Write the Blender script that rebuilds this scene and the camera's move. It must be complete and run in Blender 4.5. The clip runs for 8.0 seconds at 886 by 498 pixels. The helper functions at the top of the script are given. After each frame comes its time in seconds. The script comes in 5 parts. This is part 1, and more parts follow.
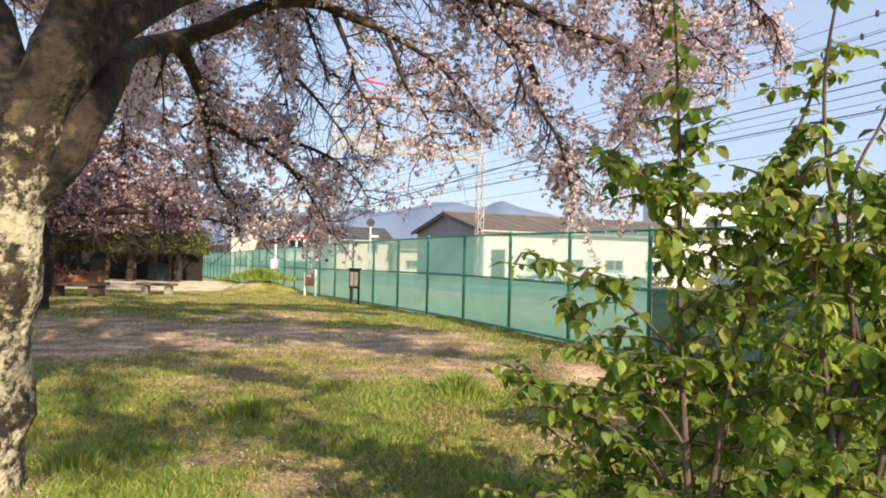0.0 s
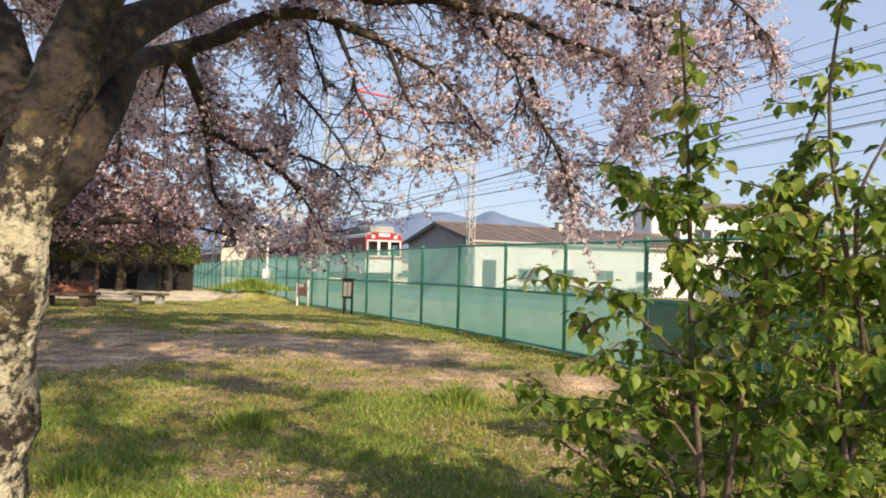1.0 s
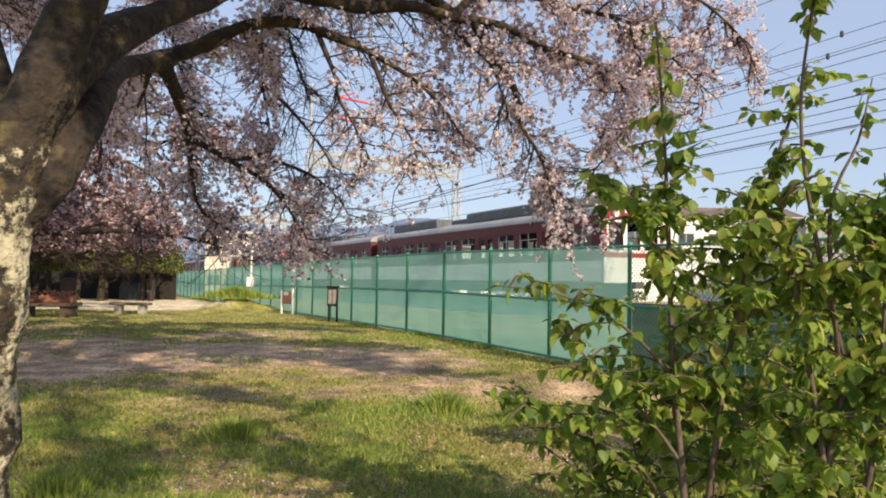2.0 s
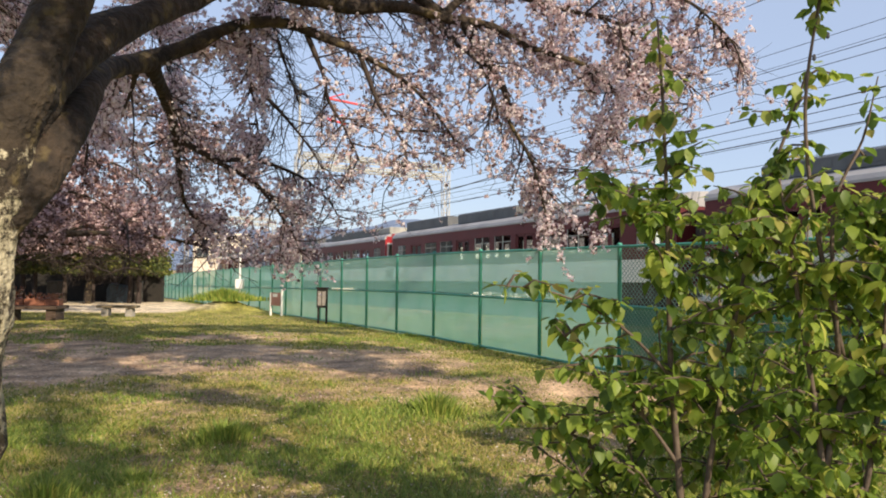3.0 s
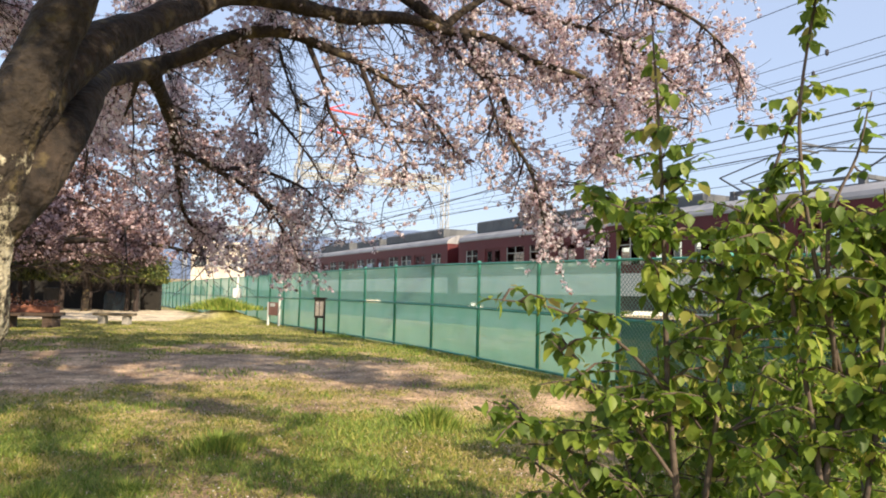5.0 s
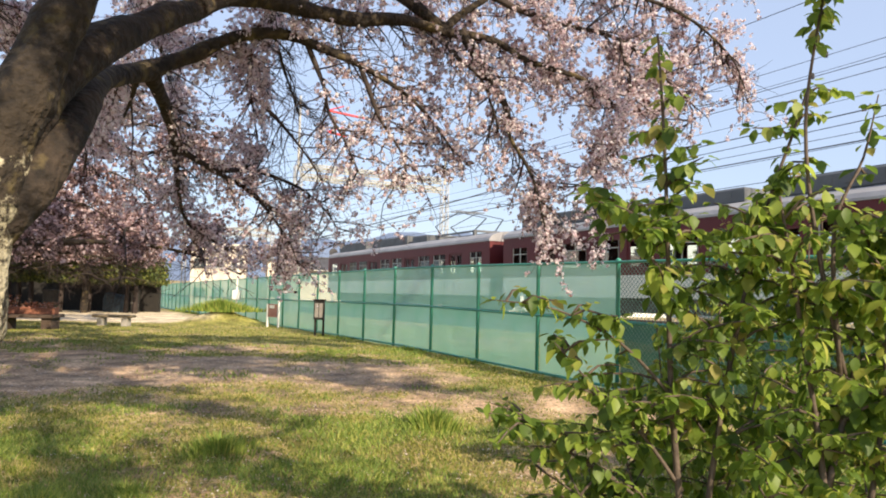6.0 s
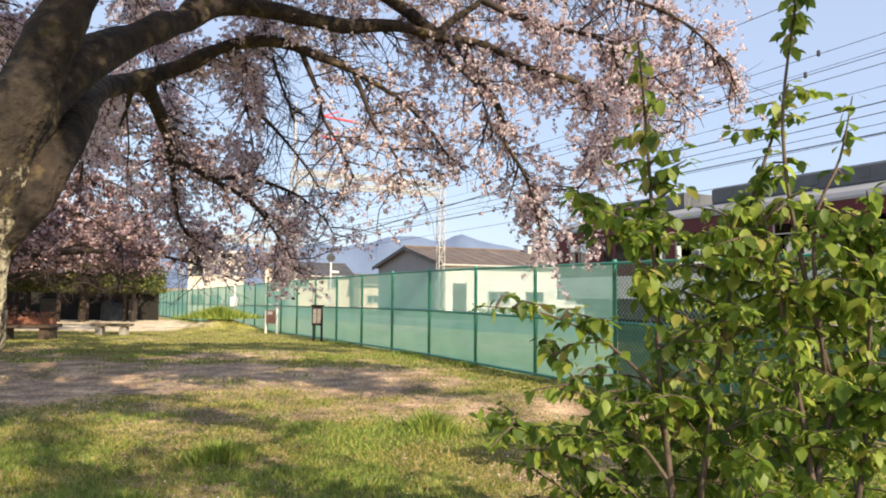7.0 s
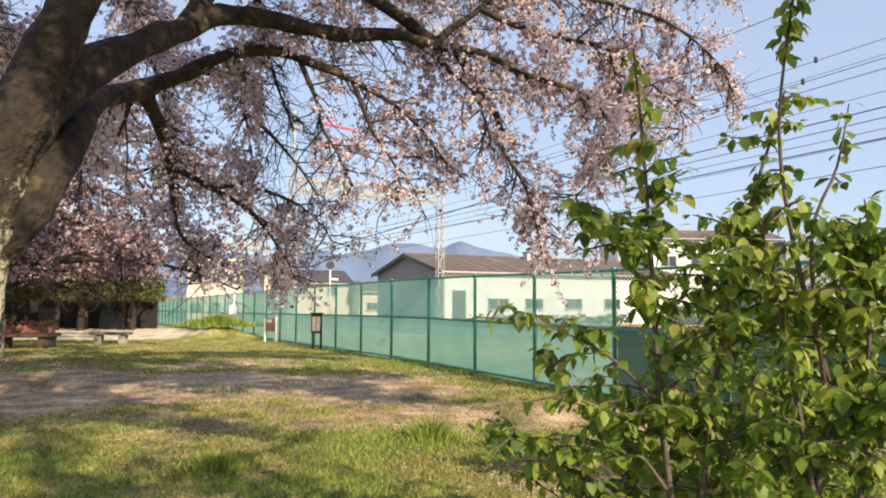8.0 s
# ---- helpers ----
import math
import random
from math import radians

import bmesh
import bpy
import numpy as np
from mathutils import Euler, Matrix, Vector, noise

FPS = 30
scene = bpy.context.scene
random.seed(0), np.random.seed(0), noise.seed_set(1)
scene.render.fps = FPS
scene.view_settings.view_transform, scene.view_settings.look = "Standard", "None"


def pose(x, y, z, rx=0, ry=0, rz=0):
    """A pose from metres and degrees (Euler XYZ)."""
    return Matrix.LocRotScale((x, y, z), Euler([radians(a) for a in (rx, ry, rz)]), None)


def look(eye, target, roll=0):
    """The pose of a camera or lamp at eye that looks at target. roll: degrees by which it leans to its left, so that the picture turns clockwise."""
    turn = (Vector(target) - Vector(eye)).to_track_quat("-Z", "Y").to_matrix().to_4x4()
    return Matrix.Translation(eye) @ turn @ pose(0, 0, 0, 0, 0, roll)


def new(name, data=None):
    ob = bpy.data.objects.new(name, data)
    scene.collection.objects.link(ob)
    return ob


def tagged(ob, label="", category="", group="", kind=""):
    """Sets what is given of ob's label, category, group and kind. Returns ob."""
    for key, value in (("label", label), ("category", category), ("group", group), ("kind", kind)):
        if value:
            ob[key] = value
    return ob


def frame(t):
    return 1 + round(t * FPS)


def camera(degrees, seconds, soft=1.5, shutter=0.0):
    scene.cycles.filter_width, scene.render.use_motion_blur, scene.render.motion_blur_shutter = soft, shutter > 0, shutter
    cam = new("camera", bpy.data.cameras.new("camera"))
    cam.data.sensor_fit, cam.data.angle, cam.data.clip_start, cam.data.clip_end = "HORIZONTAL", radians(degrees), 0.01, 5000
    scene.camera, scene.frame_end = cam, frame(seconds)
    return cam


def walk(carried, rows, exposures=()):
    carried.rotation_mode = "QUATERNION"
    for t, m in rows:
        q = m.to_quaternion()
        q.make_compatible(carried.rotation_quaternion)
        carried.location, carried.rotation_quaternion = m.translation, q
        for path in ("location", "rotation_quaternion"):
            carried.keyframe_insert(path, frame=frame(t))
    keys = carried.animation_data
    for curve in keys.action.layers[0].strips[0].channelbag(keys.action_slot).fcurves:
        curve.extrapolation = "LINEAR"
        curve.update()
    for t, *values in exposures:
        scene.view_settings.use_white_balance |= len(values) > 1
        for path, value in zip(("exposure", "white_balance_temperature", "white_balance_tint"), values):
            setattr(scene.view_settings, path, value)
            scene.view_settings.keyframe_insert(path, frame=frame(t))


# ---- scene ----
cam = camera(64.9, 8.0, soft=1.9)
PATH = [
    (0, (0.062, 0.012, 1.482), (-0.033, 2.01, 1.498), 1.4),
    (0.5, (-0.027, -0.004, 1.494), (-0.072, 1.995, 1.525), 2.2),
    (1, (-0.047, -0.01, 1.491), (-0.114, 1.988, 1.536), 1.5),
    (1.5, (-0.037, -0.025, 1.498), (-0.084, 1.974, 1.555), 1.3),
    (3, (-0.05, -0.002, 1.501), (-0.044, 1.997, 1.568), 0.7),
    (3.5, (-0.053, 0.016, 1.503), (-0.048, 2.015, 1.574), 1.3),
    (4, (-0.037, -0.016, 1.511), (-0.031, 1.983, 1.594), 1.1),
    (4.5, (-0.048, 0.001, 1.501), (-0.041, 1.999, 1.595), 1.3),
    (6, (-0.055, 0.033, 1.503), (-0.044, 2.03, 1.608), 1.4),
    (6.5, (-0.044, 0.006, 1.516), (-0.029, 2.003, 1.625), 1.1),
    (7, (-0.043, 0.0, 1.509), (-0.025, 1.996, 1.624), 0.5),
    (7.5, (-0.04, 0.001, 1.505), (-0.023, 1.997, 1.632), 0.5),
    (8, (-0.04, 0.001, 1.52), (-0.02, 1.997, 1.655), 0.3),
]
walk(cam, [(r[0], look(*r[1:])) for r in PATH],
     [(0, 0.68), (0.5, 0.63), (1, 0.51), (1.5, 0.48), (3, 0.52), (3.5, 0.61), (4, 0.69), (6, 0.75), (7.5, 0.72), (8, 0.63)])

# ---- light ----
SUN_WAY = Vector((0.60, -0.80, 0.0))          # level direction towards the sun
SUN_UP = radians(29.5)
world = bpy.data.worlds.new("sky")
scene.world = world
world.use_nodes = True
wn = world.node_tree.nodes
sky = wn.new("ShaderNodeTexSky")
sky.sky_type = "NISHITA"
sky.sun_disc = False
sky.sun_elevation = SUN_UP
sky.sun_rotation = math.atan2(SUN_WAY.x, SUN_WAY.y)
sky.air_density, sky.dust_density, sky.ozone_density = 1.0, 0.9, 1.6
wn["Background"].inputs["Strength"].default_value = 0.15
haze = wn.new("ShaderNodeMix")          # spring haze lightens the whole sky evenly
haze.data_type = "RGBA"
haze.inputs[0].default_value = 0.72
haze.inputs[7].default_value = (2.42, 2.80, 3.74, 1)
world.node_tree.links.new(sky.outputs[0], haze.inputs[6])
world.node_tree.links.new(haze.outputs[2], wn["Background"].inputs["Color"])
sun_data = bpy.data.lights.new("sun", "SUN")
sun_data.energy, sun_data.angle, sun_data.color = 4.75, radians(0.6), (1.0, 0.845, 0.63)
sun = new("sun", sun_data)
toward = SUN_WAY.normalized() * math.cos(SUN_UP) + Vector((0, 0, math.sin(SUN_UP)))
sun.matrix_world = look(toward * 50, (0, 0, 0))
scene.view_settings.exposure = 0.66


# ---- materials ----
def material(name, low, high, scale=4.0, rough=0.7, bump=0.2, metal=0.0, stain=None, stain_scale=0.6, fine=40.0, stretch=(1, 1, 1), per="",
             translucent=0.0, see=0.0, ramp=None):
    """A surface of two colours mixed by noise at two scales, with relief; per: 'object' or 'island' adds a random tint."""
    m = bpy.data.materials.new(name)
    m.use_nodes = True
    n, l = m.node_tree.nodes, m.node_tree.links
    b = n["Principled BSDF"]
    out = n["Material Output"]
    co = n.new("ShaderNodeTexCoord")
    mp = n.new("ShaderNodeMapping")
    mp.inputs["Scale"].default_value = stretch
    l.new(co.outputs["Object"], mp.inputs[0])

    def noise_at(s, detail=4.0):
        t = n.new("ShaderNodeTexNoise")
        t.inputs["Scale"].default_value, t.inputs["Detail"].default_value = s, detail
        l.new(mp.outputs[0], t.inputs["Vector"])
        return t.outputs["Fac"]

    def mixed(fac, a, c):
        x = n.new("ShaderNodeMix")
        x.data_type = "RGBA"
        l.new(fac, x.inputs[0])
        for k, v in ((6, a), (7, c)):
            if isinstance(v, tuple):
                x.inputs[k].default_value = (*v, 1)
            else:
                l.new(v, x.inputs[k])
        return x.outputs[2]

    def spread(fac, a, c):
        x = n.new("ShaderNodeMapRange")
        l.new(fac, x.inputs[0])
        x.inputs[1].default_value, x.inputs[2].default_value = a, c
        return x.outputs[0]

    big, small = noise_at(scale), noise_at(fine, 2.0)
    if per:
        node = n.new("ShaderNodeObjectInfo" if per == "object" else "ShaderNodeNewGeometry")
        rnd = node.outputs["Random" if per == "object" else "Random Per Island"]
    if ramp:
        r = n.new("ShaderNodeValToRGB")
        el = r.color_ramp.elements
        el[0].position, el[0].color = ramp[0][0], (*ramp[0][1], 1)
        el[1].position, el[1].color = ramp[-1][0], (*ramp[-1][1], 1)
        for p, c in ramp[1:-1]:
            el.new(p).color = (*c, 1)
        l.new(rnd, r.inputs[0])
        col = r.outputs[0]
    else:
        add = n.new("ShaderNodeMath")
        add.operation = "MULTIPLY_ADD"
        l.new(small, add.inputs[0])
        add.inputs[1].default_value = 0.45
        l.new(big, add.inputs[2])
        fac = spread(add.outputs[0], 0.5, 0.95)
        if per:
            a2 = n.new("ShaderNodeMath")
            a2.operation = "MULTIPLY_ADD"
            l.new(rnd, a2.inputs[0])
            a2.inputs[1].default_value = 0.5
            a2.use_clamp = True
            sub = n.new("ShaderNodeMath")
            sub.operation = "SUBTRACT"
            l.new(fac, sub.inputs[0])
            sub.inputs[1].default_value = 0.25
            l.new(sub.outputs[0], a2.inputs[2])
            fac = a2.outputs[0]
        col = mixed(fac, low, high)
    if stain:
        col = mixed(spread(noise_at(stain_scale, 6.0), 0.56, 0.70), col, stain)
    l.new(col, b.inputs["Base Color"])
    b.inputs["Roughness"].default_value, b.inputs["Metallic"].default_value = rough, metal
    if bump:
        bp = n.new("ShaderNodeBump")
        bp.inputs["Strength"].default_value, bp.inputs["Distance"].default_value = bump, 0.02 if bump < 0.85 else 0.05
        l.new(small, bp.inputs["Height"])
        l.new(bp.outputs[0], b.inputs["Normal"])
    shader = b.outputs[0]
    if translucent:
        t = n.new("ShaderNodeBsdfTranslucent")
        l.new(col, t.inputs["Color"])
        mx = n.new("ShaderNodeMixShader")
        mx.inputs[0].default_value = translucent
        l.new(shader, mx.inputs[1])
        l.new(t.outputs[0], mx.inputs[2])
        shader = mx.outputs[0]
    if see:
        t = n.new("ShaderNodeBsdfTransparent")
        mx = n.new("ShaderNodeMixShader")
        mx.inputs[0].default_value = see
        l.new(shader, mx.inputs[1])
        l.new(t.outputs[0], mx.inputs[2])
        shader = mx.outputs[0]
    l.new(shader, out.inputs["Surface"])
    return m


def ground_material():
    """Soil, dry thatch and turf; how much turf grows is carried by the mesh as 'cover', bare sand as 'sand'."""
    m = material("turf_and_soil", (0.22, 0.138, 0.08), (0.60, 0.42, 0.26), 1.6, 0.95, 0.5, fine=30.0)
    n, l = m.node_tree.nodes, m.node_tree.links
    b = n["Principled BSDF"]
    soil = b.inputs["Base Color"].links[0].from_socket
    co = n.new("ShaderNodeTexCoord")

    def tex(scale):
        t = n.new("ShaderNodeTexNoise")
        t.inputs["Scale"].default_value, t.inputs["Detail"].default_value = scale, 5
        l.new(co.outputs["Object"], t.inputs["Vector"])
        return t.outputs["Fac"]

    def mix(fac, a, c):
        x = n.new("ShaderNodeMix")
        x.data_type = "RGBA"
        l.new(fac, x.inputs[0])
        for k, v in ((6, a), (7, c)):
            if isinstance(v, tuple):
                x.inputs[k].default_value = (*v, 1)
            else:
                l.new(v, x.inputs[k])
        return x.outputs[2]

    green = mix(tex(5.0), (0.115, 0.135, 0.022), (0.43, 0.365, 0.095))
    at = n.new("ShaderNodeAttribute")
    at.attribute_name = "cover"
    s = n.new("ShaderNodeMath")
    s.operation = "MULTIPLY_ADD"
    l.new(tex(9.0), s.inputs[0])
    s.inputs[1].default_value = 1.3
    l.new(at.outputs["Fac"], s.inputs[2])
    r = n.new("ShaderNodeMapRange")
    l.new(s.outputs[0], r.inputs[0])
    r.inputs[1].default_value, r.inputs[2].default_value = 0.9, 1.35
    col = mix(r.outputs[0], soil, green)
    sa = n.new("ShaderNodeAttribute")
    sa.attribute_name = "sand"
    col = mix(sa.outputs["Fac"], col, mix(tex(3.0), (0.62, 0.50, 0.33), (0.74, 0.61, 0.43)))
    worn = n.new("ShaderNodeMapRange")
    l.new(tex(1.7), worn.inputs[0])
    worn.inputs[1].default_value, worn.inputs[2].default_value, worn.inputs[3].default_value, worn.inputs[4].default_value = 0.34, 0.66, 0.48, 1.38
    grain = n.new("ShaderNodeMapRange")
    l.new(tex(22.0), grain.inputs[0])
    grain.inputs[1].default_value, grain.inputs[2].default_value, grain.inputs[3].default_value, grain.inputs[4].default_value = 0.32, 0.68, 0.52, 1.48
    both = n.new("ShaderNodeMath")
    both.operation = "MULTIPLY"
    l.new(worn.outputs[0], both.inputs[0])
    l.new(grain.outputs[0], both.inputs[1])
    mul = n.new("ShaderNodeVectorMath")
    mul.operation = "SCALE"
    l.new(col, mul.inputs[0])
    l.new(both.outputs[0], mul.inputs["Scale"])
    l.new(mul.outputs[0], b.inputs["Base Color"])
    return m


GROUND = ground_material()
def bark_material():
    """Dark bark, crusted with pale lichen from the foot to the first fork; the dark above also paints crown shade."""
    m = material("cherry_bark", (0.010, 0.007, 0.005), (0.042, 0.030, 0.019), 7.0, 0.92, 1.0, fine=17.0, stain=(0.11, 0.085, 0.035), stain_scale=5.0)
    n, l = m.node_tree.nodes, m.node_tree.links
    b = n["Principled BSDF"]
    dark = b.inputs["Base Color"].links[0].from_socket
    co = n.new("ShaderNodeTexCoord")
    split = n.new("ShaderNodeSeparateXYZ")
    l.new(co.outputs["Object"], split.inputs[0])
    # one fade by height for the lichen's reach and the crown's shadow edge
    up = n.new("ShaderNodeMapRange")
    l.new(split.outputs["Z"], up.inputs[0])
    up.inputs[1].default_value, up.inputs[2].default_value, up.inputs[3].default_value, up.inputs[4].default_value = 2.1, 2.7, 0.065, -0.3
    fine = n.new("ShaderNodeTexNoise")
    fine.inputs["Scale"].default_value, fine.inputs["Detail"].default_value, fine.inputs["Roughness"].default_value = 16.0, 8.0, 0.75
    l.new(co.outputs["Object"], fine.inputs["Vector"])
    broad = n.new("ShaderNodeTexNoise")
    broad.inputs["Scale"].default_value, broad.inputs["Detail"].default_value = 3.6, 3.0
    l.new(co.outputs["Object"], broad.inputs["Vector"])
    t = n.new("ShaderNodeMix")
    t.inputs[0].default_value = 0.42
    l.new(fine.outputs["Fac"], t.inputs[2])
    l.new(broad.outputs["Fac"], t.inputs[3])
    s = n.new("ShaderNodeMath")
    l.new(t.outputs[0], s.inputs[0])
    l.new(up.outputs[0], s.inputs[1])
    r = n.new("ShaderNodeMapRange")
    l.new(s.outputs[0], r.inputs[0])
    r.inputs[1].default_value, r.inputs[2].default_value = 0.545, 0.615
    x = n.new("ShaderNodeMix")
    x.data_type = "RGBA"
    l.new(r.outputs[0], x.inputs[0])
    l.new(dark, x.inputs[6])
    y = n.new("ShaderNodeMix")
    y.data_type = "RGBA"
    t2 = n.new("ShaderNodeTexNoise")
    t2.inputs["Scale"].default_value = 7.0
    l.new(co.outputs["Object"], t2.inputs["Vector"])
    l.new(t2.outputs["Fac"], y.inputs[0])
    y.inputs[6].default_value, y.inputs[7].default_value = (0.20, 0.175, 0.09, 1), (0.55, 0.50, 0.38, 1)
    l.new(y.outputs[2], x.inputs[7])
    l.new(x.outputs[2], b.inputs["Base Color"])
    return m


BARK = bark_material()
LIMB_BARK = material("dark_limb_bark", (0.011, 0.008, 0.006), (0.046, 0.032, 0.022), 7.0, 0.92, 1.0, fine=16.0, stain=(0.12, 0.09, 0.04), stain_scale=5.0)
TWIG = material("twig_bark", (0.018, 0.012, 0.010), (0.055, 0.038, 0.032), 12.0, 0.85, 0.4)
BLOSSOM = material("cherry_blossom", (0, 0, 0), (0, 0, 0), rough=0.65, bump=0.0, per="island", translucent=0.55,
                   ramp=[(0.0, (0.06, 0.03, 0.025)), (0.12, (0.22, 0.12, 0.10)), (0.20, (0.60, 0.44, 0.48)), (0.5, (0.86, 0.735, 0.785)), (1.0, (0.97, 0.94, 0.95))])
# bronze-leaved blossom of the far trees, also darkened for the shade on them
BLOSSOM_RED = material("bronze_and_shaded_blossom", (0, 0, 0), (0, 0, 0), rough=0.65, bump=0.0, per="island", translucent=0.4,
                       ramp=[(0.0, (0.07, 0.035, 0.025)), (0.3, (0.17, 0.10, 0.095)), (0.55, (0.38, 0.25, 0.255)), (0.85, (0.58, 0.43, 0.445)), (1.0, (0.80, 0.66, 0.65))])
LEAF = material("sapling_leaf", (0, 0, 0), (0, 0, 0), rough=0.48, bump=0.0, per="object", translucent=0.64,
                ramp=[(0.0, (0.075, 0.135, 0.022)), (0.4, (0.185, 0.285, 0.045)), (0.85, (0.41, 0.51, 0.09)), (1.0, (0.46, 0.39, 0.12))])
LEAF_MANY = material("sapling_leaves", (0, 0, 0), (0, 0, 0), rough=0.48, bump=0.0, per="island", translucent=0.64,
                     ramp=[(0.0, (0.075, 0.135, 0.022)), (0.4, (0.185, 0.285, 0.045)), (0.85, (0.41, 0.51, 0.09)), (1.0, (0.46, 0.39, 0.12))])
STEM = material("sapling_stem", (0.055, 0.038, 0.027), (0.13, 0.095, 0.07), 18.0, 0.75, 0.3)
EVERGREEN = material("evergreen", (0, 0, 0), (0, 0, 0), rough=0.6, bump=0.0, per="island", translucent=0.25,
                     ramp=[(0.0, (0.03, 0.05, 0.012)), (0.6, (0.10, 0.13, 0.022)), (1.0, (0.24, 0.24, 0.05))])
GRASS = material("grass_blade", (0, 0, 0), (0, 0, 0), rough=0.6, bump=0.0, per="island", translucent=0.35,
                 ramp=[(0.0, (0.085, 0.13, 0.015)), (0.4, (0.20, 0.245, 0.028)), (0.65, (0.38, 0.335, 0.085)), (1.0, (0.50, 0.39, 0.20))])
LUSH = material("lush_grass", (0, 0, 0), (0, 0, 0), rough=0.55, bump=0.0, per="island", translucent=0.35,
                ramp=[(0.0, (0.12, 0.19, 0.03)), (0.6, (0.25, 0.345, 0.06)), (1.0, (0.46, 0.45, 0.11))])
LITTER = material("fallen_petals", (0, 0, 0), (0, 0, 0), rough=0.8, bump=0.0, per="island", translucent=0.2,
                  ramp=[(0.0, (0.11, 0.065, 0.038)), (0.45, (0.28, 0.185, 0.105)), (0.70, (0.46, 0.34, 0.23)), (0.85, (0.80, 0.68, 0.62)), (1.0, (0.88, 0.80, 0.76))])
STEEL_GREEN = material("green_painted_steel", (0.04, 0.24, 0.18), (0.07, 0.32, 0.25), 3.0, 0.45, 0.1, stain=(0.06, 0.13, 0.10), stain_scale=2.0)
NET = material("green_windbreak_net", (0.42, 0.82, 0.67), (0.56, 0.90, 0.78), 1.3, 0.75, 0.25, fine=160.0, translucent=0.55, see=0.46,
               stain=(0.58, 0.84, 0.75), stain_scale=0.9, per="object")
NET_THIN = material("thin_green_net", (0.42, 0.82, 0.68), (0.56, 0.90, 0.79), 1.3, 0.75, 0.25, fine=160.0, translucent=0.55, see=0.63,
                    stain=(0.60, 0.85, 0.77), stain_scale=0.9, per="object")
NET_DARK = material("dark_shade_net", (0.05, 0.20, 0.14), (0.09, 0.28, 0.20), 1.3, 0.75, 0.25, fine=160.0, translucent=0.4, see=0.3, per="object")
WIRE = material("galvanised_wire", (0.10, 0.20, 0.17), (0.18, 0.30, 0.26), 8.0, 0.5, 0.0)
STONE = material("bench_stone", (0.22, 0.20, 0.17), (0.38, 0.35, 0.31), 6.0, 0.9, 0.4)
DARK_WOOD = material("dark_timber", (0.04, 0.025, 0.018), (0.10, 0.065, 0.045), 5.0, 0.8, 0.3, stretch=(1, 1, 8))
# black notice-board timber; the same black paints the shade behind the evergreens
BOARD_AND_SHADE = material("black_board_and_shade", (0.010, 0.009, 0.008), (0.026, 0.022, 0.018), 3.0, 0.9, 0.3, stretch=(6, 1, 1))
SEAT_WOOD = material("weathered_timber", (0.11, 0.085, 0.05), (0.20, 0.16, 0.10), 5.0, 0.8, 0.3, stretch=(1, 8, 1))
RED_WOOD = material("red_brown_timber", (0.16, 0.055, 0.032), (0.28, 0.11, 0.06), 5.0, 0.7, 0.3, stretch=(8, 1, 1))
NOTICE = material("notice_paper", (0.26, 0.23, 0.20), (0.38, 0.34, 0.30), 5.0, 0.8, 0.05)
WHITE_PAINT = material("white_paint", (0.68, 0.67, 0.63), (0.80, 0.79, 0.75), 2.0, 0.55, 0.08, stain=(0.58, 0.56, 0.50), stain_scale=0.7)
RED_PANEL = material("faded_red_panel", (0.24, 0.11, 0.09), (0.36, 0.19, 0.15), 3.0, 0.6, 0.1)
WALL_WHITE = material("white_cladding", (0.70, 0.71, 0.68), (0.80, 0.81, 0.78), 0.6, 0.7, 0.1, stain=(0.62, 0.63, 0.60), stain_scale=0.3)
WALL_GREY = material("grey_cladding", (0.22, 0.22, 0.23), (0.30, 0.30, 0.31), 0.6, 0.75, 0.1, stretch=(6, 6, 0.4))
WALL_CREAM = material("cream_render", (0.58, 0.50, 0.40), (0.70, 0.62, 0.52), 0.8, 0.85, 0.1, stain=(0.5, 0.42, 0.34))
ROOF_TILE = material("weathered_roof", (0.10, 0.075, 0.06), (0.17, 0.13, 0.105), 1.0, 0.75, 0.25, stain=(0.22, 0.17, 0.14), stain_scale=0.4)
ROOF_DARK = material("dark_roof", (0.05, 0.048, 0.05), (0.09, 0.085, 0.085), 1.0, 0.6, 0.2)
GLASS_DARK = material("window_glass", (0.05, 0.06, 0.065), (0.08, 0.09, 0.10), 0.8, 0.08, 0.0)
LATTICE = material("weathered_galvanising", (0.38, 0.37, 0.34), (0.52, 0.50, 0.46), 2.0, 0.6, 0.1)
BEAM = material("cream_steel", (0.34, 0.325, 0.265), (0.46, 0.43, 0.35), 2.0, 0.6, 0.1)
RED_STEEL = material("red_steel", (0.55, 0.05, 0.06), (0.68, 0.09, 0.09), 2.0, 0.5, 0.1)
CABLE = material("black_cable", (0.02, 0.02, 0.022), (0.05, 0.05, 0.055), 3.0, 0.6, 0.0)
# two train reds: side darkened for shade, cab front brightened for sun
MAROON = material("shaded_maroon_paint", (0.085, 0.006, 0.009), (0.115, 0.010, 0.012), 0.7, 0.55, 0.03, stain=(0.07, 0.010, 0.010), stain_scale=0.4)
CAB_RED = material("sunlit_red_paint", (0.27, 0.012, 0.02), (0.33, 0.02, 0.027), 0.8, 0.3, 0.02)
CREAM_PAINT = material("cream_paint", (0.70, 0.68, 0.62), (0.78, 0.76, 0.70), 0.8, 0.4, 0.03, stain=(0.60, 0.57, 0.50), stain_scale=0.6)
CAR_ROOF = material("grey_car_roof", (0.30, 0.29, 0.30), (0.40, 0.39, 0.39), 1.0, 0.6, 0.1, stain=(0.22, 0.21, 0.21))
EQUIP = material("roof_equipment_grey", (0.085, 0.09, 0.095), (0.14, 0.145, 0.15), 1.2, 0.6, 0.1)
